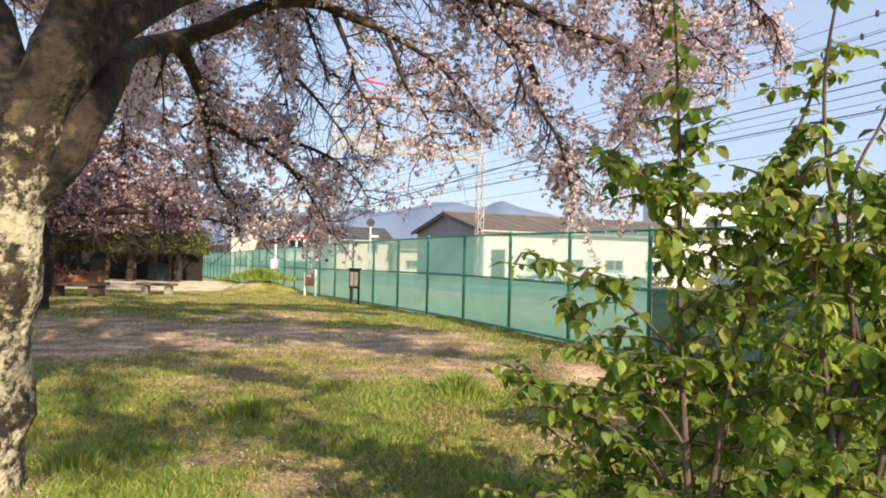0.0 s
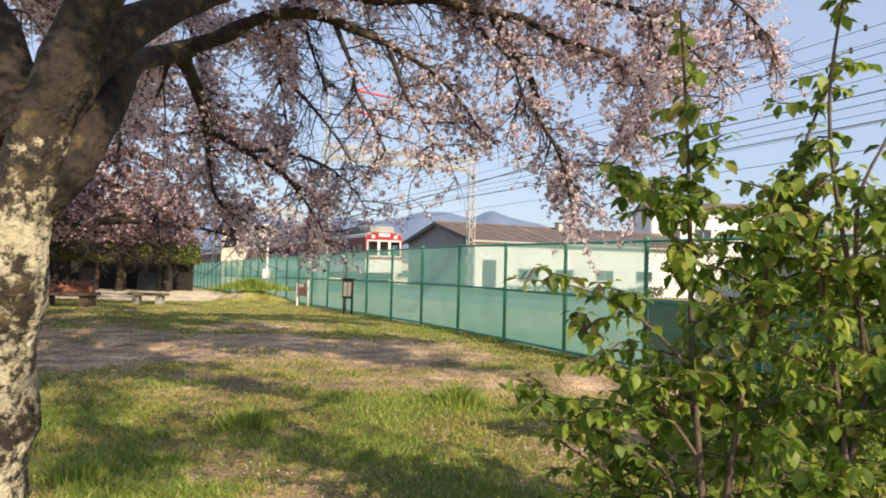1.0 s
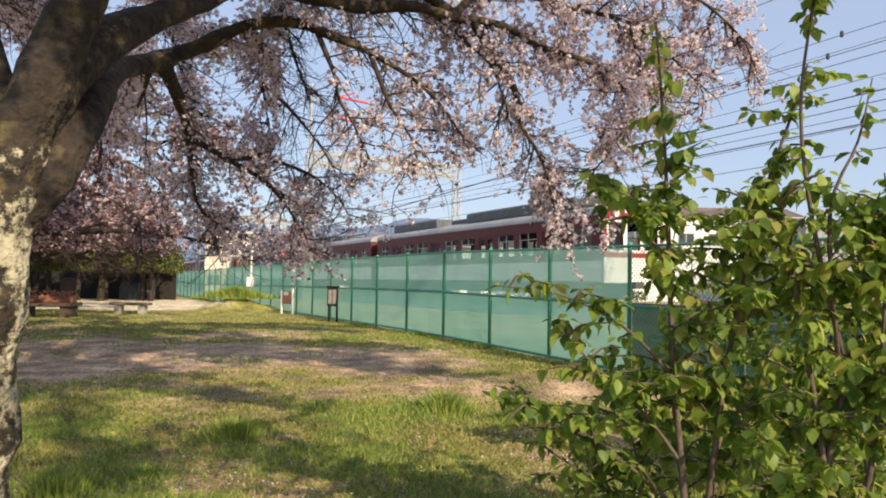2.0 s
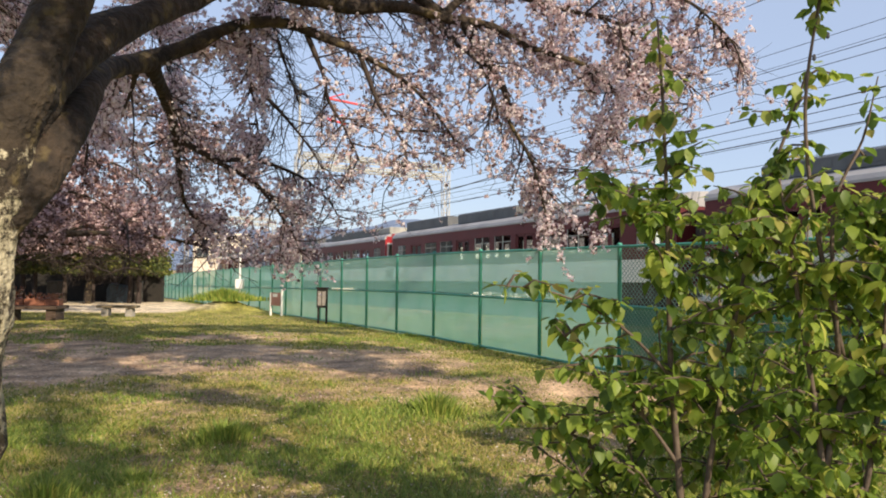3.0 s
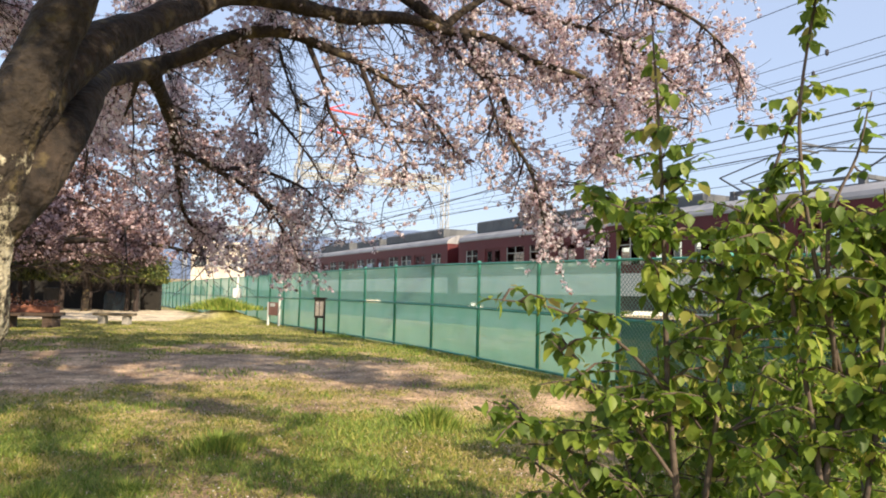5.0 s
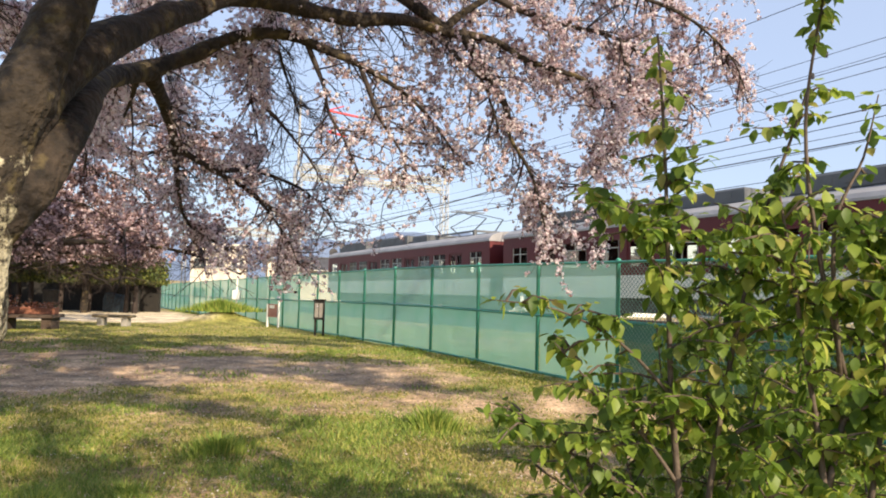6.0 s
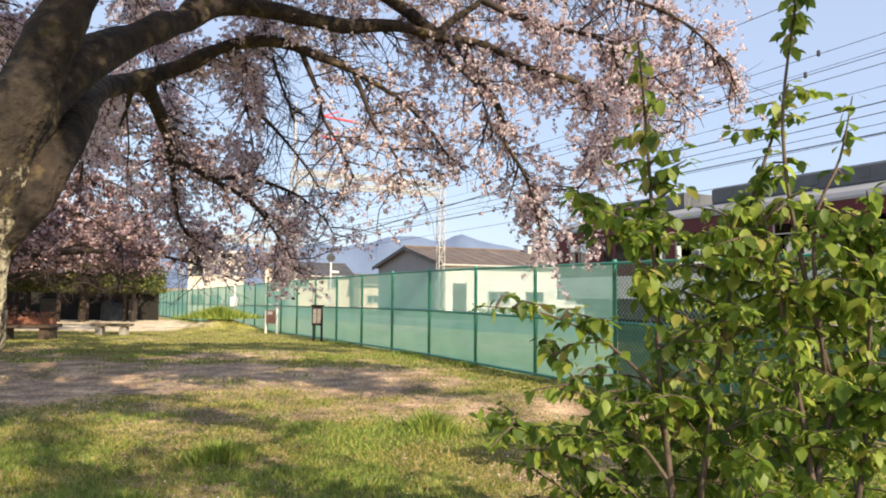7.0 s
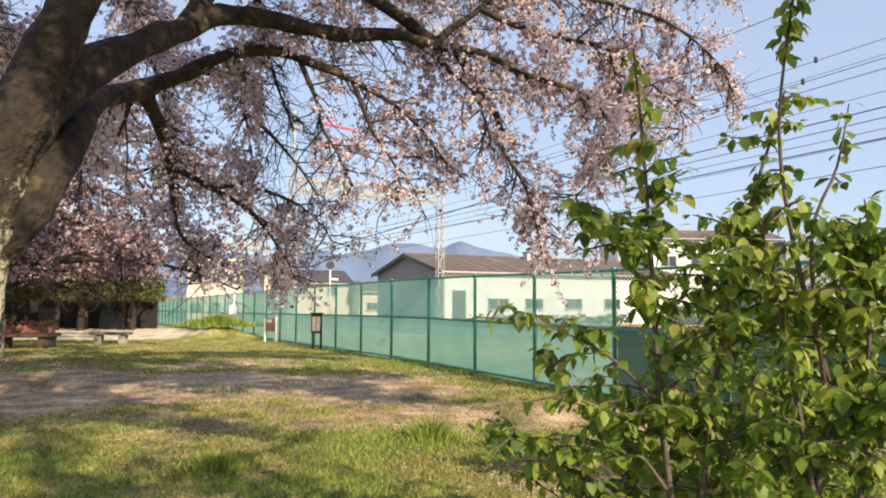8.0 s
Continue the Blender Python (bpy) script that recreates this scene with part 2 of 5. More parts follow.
EQUIP_PALE = material("pale_roof_box", (0.28, 0.27, 0.24), (0.36, 0.35, 0.31), 1.2, 0.6, 0.1)
UNDER = material("underframe_grime", (0.05, 0.045, 0.04), (0.10, 0.09, 0.08), 2.0, 0.85, 0.2)
SEAT_GREY = material("interior_panel", (0.45, 0.43, 0.40), (0.55, 0.53, 0.50), 2.0, 0.6, 0.05)
BALLAST = material("ballast", (0.16, 0.13, 0.11), (0.32, 0.28, 0.25), 6.0, 0.95, 0.8, fine=18.0)
RAIL = material("rail_steel", (0.14, 0.09, 0.07), (0.25, 0.20, 0.17), 3.0, 0.45, 0.1, metal=0.6)
# the blue of the distance haze is painted into the hills' own colour
HILL = material("haze_tinted_hill", (0.125, 0.17, 0.265), (0.165, 0.215, 0.315), 0.004, 1.0, 0.0, fine=0.03)
# pillar stone, its colour darkened for the shade under the trees
SHADED_STONE = material("shaded_stone", (0.07, 0.062, 0.055), (0.14, 0.125, 0.11), 5.0, 0.9, 0.4)
# blue-grey sheet; tree shade over the heap is mixed into its dark colour
TARP = material("shaded_tarpaulin", (0.03, 0.045, 0.06), (0.06, 0.085, 0.105), 3.0, 0.7, 0.3, stain=(0.09, 0.11, 0.12), stain_scale=2.0)
FLOWER = material("flower_heads", (0, 0, 0), (0, 0, 0), rough=0.6, bump=0.0, per="island", translucent=0.3,
                  ramp=[(0.0, (0.05, 0.10, 0.02)), (0.4, (0.30, 0.08, 0.04)), (0.7, (0.55, 0.16, 0.05)), (1.0, (0.75, 0.65, 0.6))])


def pane_material():
    m = bpy.data.materials.new("carriage_glass")
    m.use_nodes = True
    b = m.node_tree.nodes["Principled BSDF"]
    b.inputs["Base Color"].default_value = (0.75, 0.80, 0.80, 1)
    b.inputs["Roughness"].default_value = 0.03
    b.inputs["Transmission Weight"].default_value = 1.0
    b.inputs["IOR"].default_value = 1.1
    return m


PANE = pane_material()
LAMP = material("lamp_lens", (0.85, 0.84, 0.78), (0.9, 0.89, 0.84), 2.0, 0.2, 0.0)


# ---- building blocks ----
class Shape:
    """Vertices and faces gathered for one mesh."""

    def __init__(self):
        self.v, self.f = [], []

    def add(self, verts, faces):
        k = len(self.v)
        self.v.extend(verts)
        self.f.extend([tuple(i + k for i in f) for f in faces])

    def box(self, x0, y0, z0, x1, y1, z1, m=None, bev=0.0):
        if bev:
            b = bev
            vs, fs = [], []
            for z, o in ((z0, b), (z0 + b, 0), (z1 - b, 0), (z1, b)):
                vs += [(x0 + o, y0 + o, z), (x1 - o, y0 + o, z), (x1 - o, y1 - o, z), (x0 + o, y1 - o, z)]
            fs.append((3, 2, 1, 0))
            for r in range(3):
                fs += [(4 * r + i, 4 * r + (i + 1) % 4, 4 * r + 4 + (i + 1) % 4, 4 * r + 4 + i) for i in range(4)]
            fs.append((12, 13, 14, 15))
        else:
            vs = [(x, y, z) for z in (z0, z1) for x, y in ((x0, y0), (x1, y0), (x1, y1), (x0, y1))]
            fs = [(3, 2, 1, 0), (4, 5, 6, 7), (0, 1, 5, 4), (1, 2, 6, 5), (2, 3, 7, 6), (3, 0, 4, 7)]
        if m is not None:
            vs = [tuple(m @ Vector(p)) for p in vs]
        self.add(vs, fs)
        return self

    def tube(self, pts, radii, n=8, lumpy=0.0):
        pts = [Vector(p) for p in pts]
        if not hasattr(radii, "__len__"):
            radii = [radii] * len(pts)
        side = None
        vs, fs = [], []
        for i, p in enumerate(pts):
            a = (pts[min(i + 1, len(pts) - 1)] - pts[max(i - 1, 0)]).normalized()
            if side is None:
                side = a.orthogonal().normalized()
            side = (side - a * side.dot(a)).normalized()
            up = a.cross(side)
            for k in range(n):
                w = 2 * math.pi * k / n
                q = p + (side * math.cos(w) + up * math.sin(w)) * radii[i]
                if lumpy:
                    q += (q - p) * lumpy * (noise.noise(q * 3.5) + 0.45 * noise.noise(q * 11.0))
                vs.append(tuple(q))
        for i in range(len(pts) - 1):
            fs += [(i * n + k, i * n + (k + 1) % n, (i + 1) * n + (k + 1) % n, (i + 1) * n + k) for k in range(n)]
        fs += [tuple(range(n - 1, -1, -1)), tuple((len(pts) - 1) * n + k for k in range(n))]
        self.add(vs, fs)
        return self

    def bar(self, a, b, w):
        return self.tube([a, b], w * 0.6, 4)

    def mesh(self, name, mat, smooth=False):
        me = bpy.data.meshes.new(name)
        me.from_pydata(self.v, [], self.f)
        me.materials.append(mat)
        if smooth:
            me.polygons.foreach_set("use_smooth", [True] * len(me.polygons))
        me.update()
        return me


def part(name, shape, mat, parent=None, label="", smooth=False, m=None):
    """Links a shape as one mesh object, under a thing or a part."""
    me = shape.mesh(name, mat, smooth) if isinstance(shape, Shape) else shape
    ob = new(name, me)
    if parent is not None:
        ob.parent = parent
    if m is not None:
        ob.matrix_basis = m
    if label:
        ob["label"] = label
    return ob


def thing(name, m, label, category, group="", kind=""):
    ob = new(name)
    ob.matrix_basis = m
    return tagged(ob, label, category, group, kind)


def smooth_line(pts, per=4):
    """Catmull-Rom points through the given ones."""
    p = [Vector(q) for q in pts]
    p = [p[0] * 2 - p[1]] + p + [p[-1] * 2 - p[-2]]
    out = []
    for i in range(1, len(p) - 2):
        for k in range(per):
            t = k / per
            out.append(0.5 * (2 * p[i] + (p[i + 1] - p[i - 1]) * t + (2 * p[i - 1] - 5 * p[i] + 4 * p[i + 1] - p[i + 2]) * t * t
                              + (3 * p[i] - p[i - 1] - 3 * p[i + 1] + p[i + 2]) * t ** 3))
    return out + [p[-2]]


# ---- the lie of the land ----
ALONG = Vector((-0.473, 0.881, 0.0))     # along fence and railway, away from the camera
ACROSS = Vector((0.881, 0.473, 0.0))     # from the park over the fence to the railway
POST_0 = Vector((0.75, 14.0, 0.0))


def fall(y):
    """The land falls gently away beyond the flat lawn."""
    u = min(max(y - 15.0, 0.0), 135.0)
    return -0.022 * (u * u / (u + 2.5) if u > 0 else 0.0)


def height(x, y):
    z = fall(y)
    if -30 < x < 20 and 0 < y < 60:
        near = min(1, max(0, (60 - y) / 20))
        z += 0.55 * math.exp(-(((x + 8.6) / 1.25) ** 2 + ((y - 27.9) / 1.2) ** 2))
        z += near * (0.035 * noise.noise(Vector((x * 0.5, y * 0.5, 0))) + 0.022 * noise.noise(Vector((x * 1.9, y * 1.9, 5))))
    return z


def cover(x, y):
    """How thick the turf grows: the trodden strip across the lawn and the shaded soil under the trees are thin."""
    c = 0.42 + 0.85 * noise.noise(Vector((x * 0.35, y * 0.35, 4))) + 0.45 * noise.noise(Vector((x * 1.6, y * 1.6, 9)))
    strip = (x + 3) * 0.40 + (y - 11.3) * 0.92
    c -= 0.42 * math.exp(-(strip / 1.3) ** 2)
    if x < -3:
        c -= 0.42 * math.exp(-((y - 13.0) / 2.6) ** 2)
    if y < 8:
        c += 0.27
    if 14 < y < 30:
        c += 0.4
    c += 0.8 * math.exp(-(((x + 8.6) / 1.6) ** 2 + ((y - 27.9) / 1.6) ** 2))
    return min(max(c, 0.0), 1.0)


def sandy(x, y):
    edge = 26.5 + 0.4 * noise.noise(Vector((x * 0.8, y * 0.3, 2)))
    far = min(max((y - edge) / 0.8, 0), 1) * min(max((-8.2 - 0.45 * (y - 27) - x) / 0.8, 0), 1)
    return far * (1.0 if y < 45 else 0.0)


def build_ground():
    xs = sorted(set([round(-16 + 0.16 * i, 2) for i in range(150)] + [-3500, -1500, -600, -250, -120, -70, -45, -32, -24, -20, -18, 10, 13, 18, 25, 35, 50, 80, 150, 400, 1000, 2000, 3500]))
    ys = sorted(set([round(2.4 + 0.16 * i, 2) for i in range(160)] + [-1500, -400, -100, -30, -10, -3, 0, 1.2] + [28.5 + 0.5 * i for i in range(40)] + [50, 55, 60, 70, 90, 120, 160, 250, 500, 1000, 2000, 3200]))
    s = Shape()
    cov, sand = [], []
    for y in ys:
        for x in xs:
            s.v.append((x, y, height(x, y)))
            inside = -40 < x < 20 and -10 < y < 60
            cov.append(cover(x, y) if inside else 0.45)
            sand.append(sandy(x, y) if inside else 0.0)
    w = len(xs)
    s.f = [(j * w + i, j * w + i + 1, (j + 1) * w + i + 1, (j + 1) * w + i) for j in range(len(ys) - 1) for i in range(w - 1)]
    me = s.mesh("ground", GROUND, True)
    for name, values in (("cover", cov), ("sand", sand)):
        me.attributes.new(name, "FLOAT", "POINT").data.foreach_set("value", values)
    tagged(new("ground", me), "trodden lawn of patchy grass, dry thatch and bare soil", "ground", kind="structure")


build_ground()


def build_hills():
    s = Shape()
    ridge = {}
    n = 160
    for j, (dist, base, amp) in enumerate(((2700, 175, 30), (2500, 120, 45), (2350, 40, 30), (2200, -8, 0))):
        for i in range(n + 1):
            x = -2600 + 5200 * i / n
            z = base + amp * noise.noise(Vector((x * 0.004, j * 1.7, 3))) + amp * 0.5 * noise.noise(Vector((x * 0.012, j, 8)))
            if j < 2:
                z -= 95 * min(1, max(0, (x - 250) / 500)) + 30 * min(1, max(0, (-300 - x) / 900))
                z += 38 * math.exp(-((x + 115) / 95) ** 2) + 30 * math.exp(-((x - 95) / 60) ** 2)
            s.v.append((x, dist, z if j < 3 else -8))
    w = n + 1
    s.f = [(j * w + i, j * w + i + 1, (j + 1) * w + i + 1, (j + 1) * w + i) for j in range(3) for i in range(n)]
    tagged(new("backdrop", s.mesh("backdrop", HILL, True)), "wooded hills on the horizon, coloured blue for distance haze", "hills", kind="structure")


build_hills()


# ---- the fence ----
def fence_at(k):
    """The foot of post k."""
    p = POST_0 + ALONG * (2.0 * k)
    return Vector((p.x, p.y, fall(p.y)))


FENCE_H = 1.95
FIRST, LAST, NET_FROM = -9, 26, -2
MESH_TO = -2


def build_fence():
    fence = thing("fence", pose(0, 0, 0), "green steel mesh fence hung with green windbreak net", "fence")
    post = Shape().tube([(0, 0, -0.15), (0, 0, FENCE_H - 0.01), (0, 0, FENCE_H + 0.01), (0, 0, FENCE_H + 0.03)], [0.034, 0.034, 0.044, 0.02], 8).mesh("post", STEEL_GREEN, True)
    for k in range(FIRST, LAST + 1):
        part("post", post, None, fence, m=Matrix.Translation(fence_at(k)))
    for k in range(FIRST, LAST):
        a, b = fence_at(k), fence_at(k + 1)
        u = (b - a).normalized()
        off = ACROSS * -0.035
        for z, r in ((FENCE_H - 0.03, 0.022), (1.03, 0.026), (0.05, 0.024)):
            part("rail", Shape().tube([(0, 0, 0), tuple(b - a)], r, 6), STEEL_GREEN, fence, m=Matrix.Translation(a + off + Vector((0, 0, z))))
        if k >= FIRST:
            for z0, z1 in ((0.0, 1.0), (1.06, 1.92)) if k >= NET_FROM else ((0.0, 1.0),):
                s = Shape()
                nx, nz = 10, 5
                for side in (0.0, 0.004):
                    for j in range(nz + 1):
                        for i in range(nx + 1):
                            p = (b - a) * (0.02 + 0.96 * i / nx) + Vector((0, 0, z0 + (z1 - z0) * j / nz))
                            slack = math.sin(math.pi * i / nx) * math.sin(math.pi * j / nz)
                            p += ACROSS * (side + 0.02 + 0.02 * slack * noise.noise(Vector((k * 3.1 + i * 0.3, j * 0.4, z0))))
                            s.v.append(tuple(p))
                w, m1 = nx + 1, (nx + 1) * (nz + 1)
                for o in (0, m1):
                    s.f += [(o + j * w + i, o + j * w + i + 1, o + (j + 1) * w + i + 1, o + (j + 1) * w + i) for j in range(nz) for i in range(nx)]
                part("net_panel", s, NET_DARK if k < NET_FROM else NET_THIN if z0 > 0.5 and k < 6 else NET, fence, m=Matrix.Translation(a))
        if k < MESH_TO:
            s = Shape()
            step, wide = 0.075, (b - a).length
            top = FENCE_H - 0.05
            x = -top
            while x < wide:
                for sign in (1, -1):
                    p0, p1 = (x, 0.08), (x + top - 0.08, top)
                    lo, hi = max(0, p0[0]), min(wide, p1[0])
                    if hi - lo > 0.05:
                        za, zb = 0.08 + lo - p0[0], 0.08 + hi - p0[0]
                        if sign < 0:
                            lo, hi = wide - lo, wide - hi
                        s.tube([tuple(u * lo + Vector((0, 0, za))), tuple(u * hi + Vector((0, 0, zb)))], 0.0042, 3)
                x += step
            part("chain_link_mesh", s, WIRE, fence, "bare chain-link mesh", m=Matrix.Translation(a + ACROSS * 0.004))


build_fence()


# ---- the railway ----
TRACK_0 = Vector((0.0, 35.5, 0.10)) + ACROSS * 1.4      # centre line where the camera looks straight ahead
GRADE = -0.014
TRACK_WAY = Vector((ALONG.x, ALONG.y, GRADE)).normalized()


def build_track():
    for n, shift in enumerate((0.0, 3.9)):
        o = TRACK_0 + ACROSS * shift
        bed = Shape()
        ends = [o + TRACK_WAY * q for q in (-110, 150)]
        prof = [(-2.3, -0.75), (-1.5, -0.2), (1.5, -0.2), (2.3, -0.75)]
        for e in ends:
            bed.v += [tuple(e + ACROSS * a + Vector((0, 0, z))) for a, z in prof]
        bed.f = [(0, 1, 5, 4), (1, 2, 6, 5), (2, 3, 7, 6), (3, 2, 1, 0), (4, 5, 6, 7)]
        track = tagged(part("railway_track", bed, BALLAST), "ballasted railway track with steel rails", "railway track", "tracks", "structure")
        for a in (-0.53, 0.53):
            lift = ACROSS * a + Vector((0, 0, -0.08))
            part("rail", Shape().tube([tuple(ends[0] + lift), tuple(ends[1] + lift)], 0.09, 4), RAIL, track)


build_track()


def lattice_leg(s, a, b, wide, bay):
    """A square lattice mast between a and b."""
    a, b = Vector(a), Vector(b)
    n = max(2, int((b - a).length / bay))
    axis = (b - a).normalized()
    u = axis.orthogonal().normalized()
    if abs(axis.z) > 0.9:
        u = ACROSS.copy()
    w = axis.cross(u).normalized()
    corner = [(u * i + w * j) * wide / 2 for i, j in ((-1, -1), (1, -1), (1, 1), (-1, 1))]
    for c in corner:
        s.bar(a + c, b + c, 0.07)
    for i in range(n):
        p, q = a + (b - a) * (i / n), a + (b - a) * ((i + 1) / n)
        for k in range(4):
            c, d = corner[k], corner[(k + 1) % 4]
            s.bar(p + (c if i % 2 else d), q + (d if i % 2 else c), 0.045)
            s.bar(p + c, p + d, 0.04)


def build_portal(q, tall):
    """A lattice portal over both tracks; q: metres along the line."""
    foot = TRACK_0 + TRACK_WAY * q - ACROSS * 3.4
    far = foot + ACROSS * 12.3
    th = thing("catenary_portal", Matrix.Translation((foot.x, foot.y, fall(foot.y))), "pale steel lattice portal carrying railway wires over the tracks", "railway mast", "portals along the line")
    o = Vector((foot.x, foot.y, fall(foot.y)))
    span = far - foot
    span.z = 0
    for at, hgt in ((Vector((0, 0, 0)), tall), (span, tall - 2.5)):
        s = Shape()
        lattice_leg(s, at + Vector((0, 0, -0.3)), at + Vector((0, 0, 10.8)), 0.50, 0.7)
        s.tube([tuple(at + Vector((0.0, 0, 10.5))), tuple(at + Vector((0, 0, hgt)))], [0.10, 0.07], 8)
        part("lattice_mast", s, LATTICE, th)
    for z in (10.0, 10.75):
        s = Shape()
        lattice_leg(s, Vector((0.3, 0.16, z)), span + Vector((-0.3, -0.16, z)), 0.34, 0.6)
        part("cross_beam", s, BEAM, th)
    for z, w in ((13.6, 1.6), (15.2, 3.0)):
        if tall > 15:
            s = Shape().tube([tuple(ACROSS * 2.1 + Vector((0, 0, z))), tuple(ACROSS * (2.1 + w) + Vector((0, 0, z - 0.2)))], 0.09, 6)
            s.tube([tuple(ACROSS * 2.1 + Vector((0, 0, z))), tuple(ACROSS * (3.4) + Vector((0, 0, z + 0.5)))], 0.05, 6)
            part("red_arm", s, RED_STEEL, th, "red painted steel arm")
            s = Shape().tube([(0, 0, z), tuple(ACROSS * 12.0 + Vector((0, 0, z - 0.35)))], 0.035, 5)
            part("head_wire", s, CABLE, th)
    return th


build_portal(18.6, 16.0)
build_portal(72.0, 12.5)
build_portal(-38.0, 14.8)


def build_cables():
    """Wires strung along the line, with the sag of each span between the portals."""
    spans = [(-92.0, -38.0), (-38.0, 18.6), (18.6, 72.0), (72.0, 128.0)]
    kinds = [  # metres across from the near mast, height over the rail, radius, sag
        (3.4, 5.22, 0.024, 0.04), (3.2, 5.42, 0.012, 0.05), (3.4, 5.92, 0.016, 0.25), (3.3, 6.12, 0.022, 0.2), (3.4, 6.55, 0.010, 0.2),
        (3.4, 7.05, 0.014, 0.1), (3.4, 7.32, 0.014, 0.1), (3.4, 7.82, 0.012, 0.1), (3.4, 9.55, 0.016, 0.1),
        (7.3, 6.4, 0.014, 0.4), (7.3, 5.25, 0.016, 0.04), (12.3, 10.9, 0.014, 0.5)]
    for a, z, r, sag in kinds:
        s = Shape()
        for q0, q1 in spans:
            pts = []
            for i in range(13):
                t = i / 12
                p = TRACK_0 + TRACK_WAY * (q0 + (q1 - q0) * t) + ACROSS * (a - 3.4)
                pts.append((p.x, p.y, p.z + z - sag * 4 * t * (1 - t)))
            s.tube(pts, r * 0.75, 5)
        tagged(part("overhead_cable", s, CABLE), "black overhead cable strung along the railway", "cable", "overhead cables")
    for q, a, z in ((-19.6, 3.4, 7.76), (-19.2, 3.4, 7.26), (-24.5, 3.4, 7.15), (-22.5, 3.4, 5.75)):
        p = TRACK_0 + TRACK_WAY * q + ACROSS * (a - 3.4)
        s = Shape().tube([(0, 0, -0.09), (0, 0, -0.06), (0, 0, 0.06), (0, 0, 0.09)], [0.02, 0.05, 0.05, 0.02], 8)
        tagged(part("cable_spacer", s, CABLE, m=Matrix.Translation((p.x, p.y, p.z + z))), "small dark spacer clamped on an overhead cable", "cable clamp", "cable clamps")
    # a heavier service cable slung from the park side to the far mast
    a, b = Vector((-9.0, 50.0, 4.6)), Vector((6.6, 50.0, 9.4))
    s = Shape().tube([tuple(a + (b - a) * (i / 10) - Vector((0, 0, 0.1 * 4 * (i / 10) * (1 - i / 10)))) for i in range(11)], 0.035, 5)
    tagged(part("service_cable", s, CABLE), "thick black service cable hung to a lattice mast", "cable", "overhead cables")


build_cables()


# ---- the train ----
PITCH = 22.73
SPEED = 26.7
FRONT_AT_0 = 41.25
train = thing("train", pose(0, 0, 0), "maroon and cream six-car commuter train passing by", "train")


def car_openings():
    """(from, to, kind) along one side of a car, from its rear to its front."""
    out = []
    for c in (-7.2, -2.4, 2.4, 7.2):
        out.append((c - 0.62, c + 0.62, "door"))
    for c in (-5.6, -4.0, -0.8, 0.8, 4.0, 5.6):
        out.append((c - 0.62, c + 0.62, "window"))
    for c in (-8.95, 8.95):
        out.append((c - 0.5, c + 0.5, "window"))
    return sorted(out)


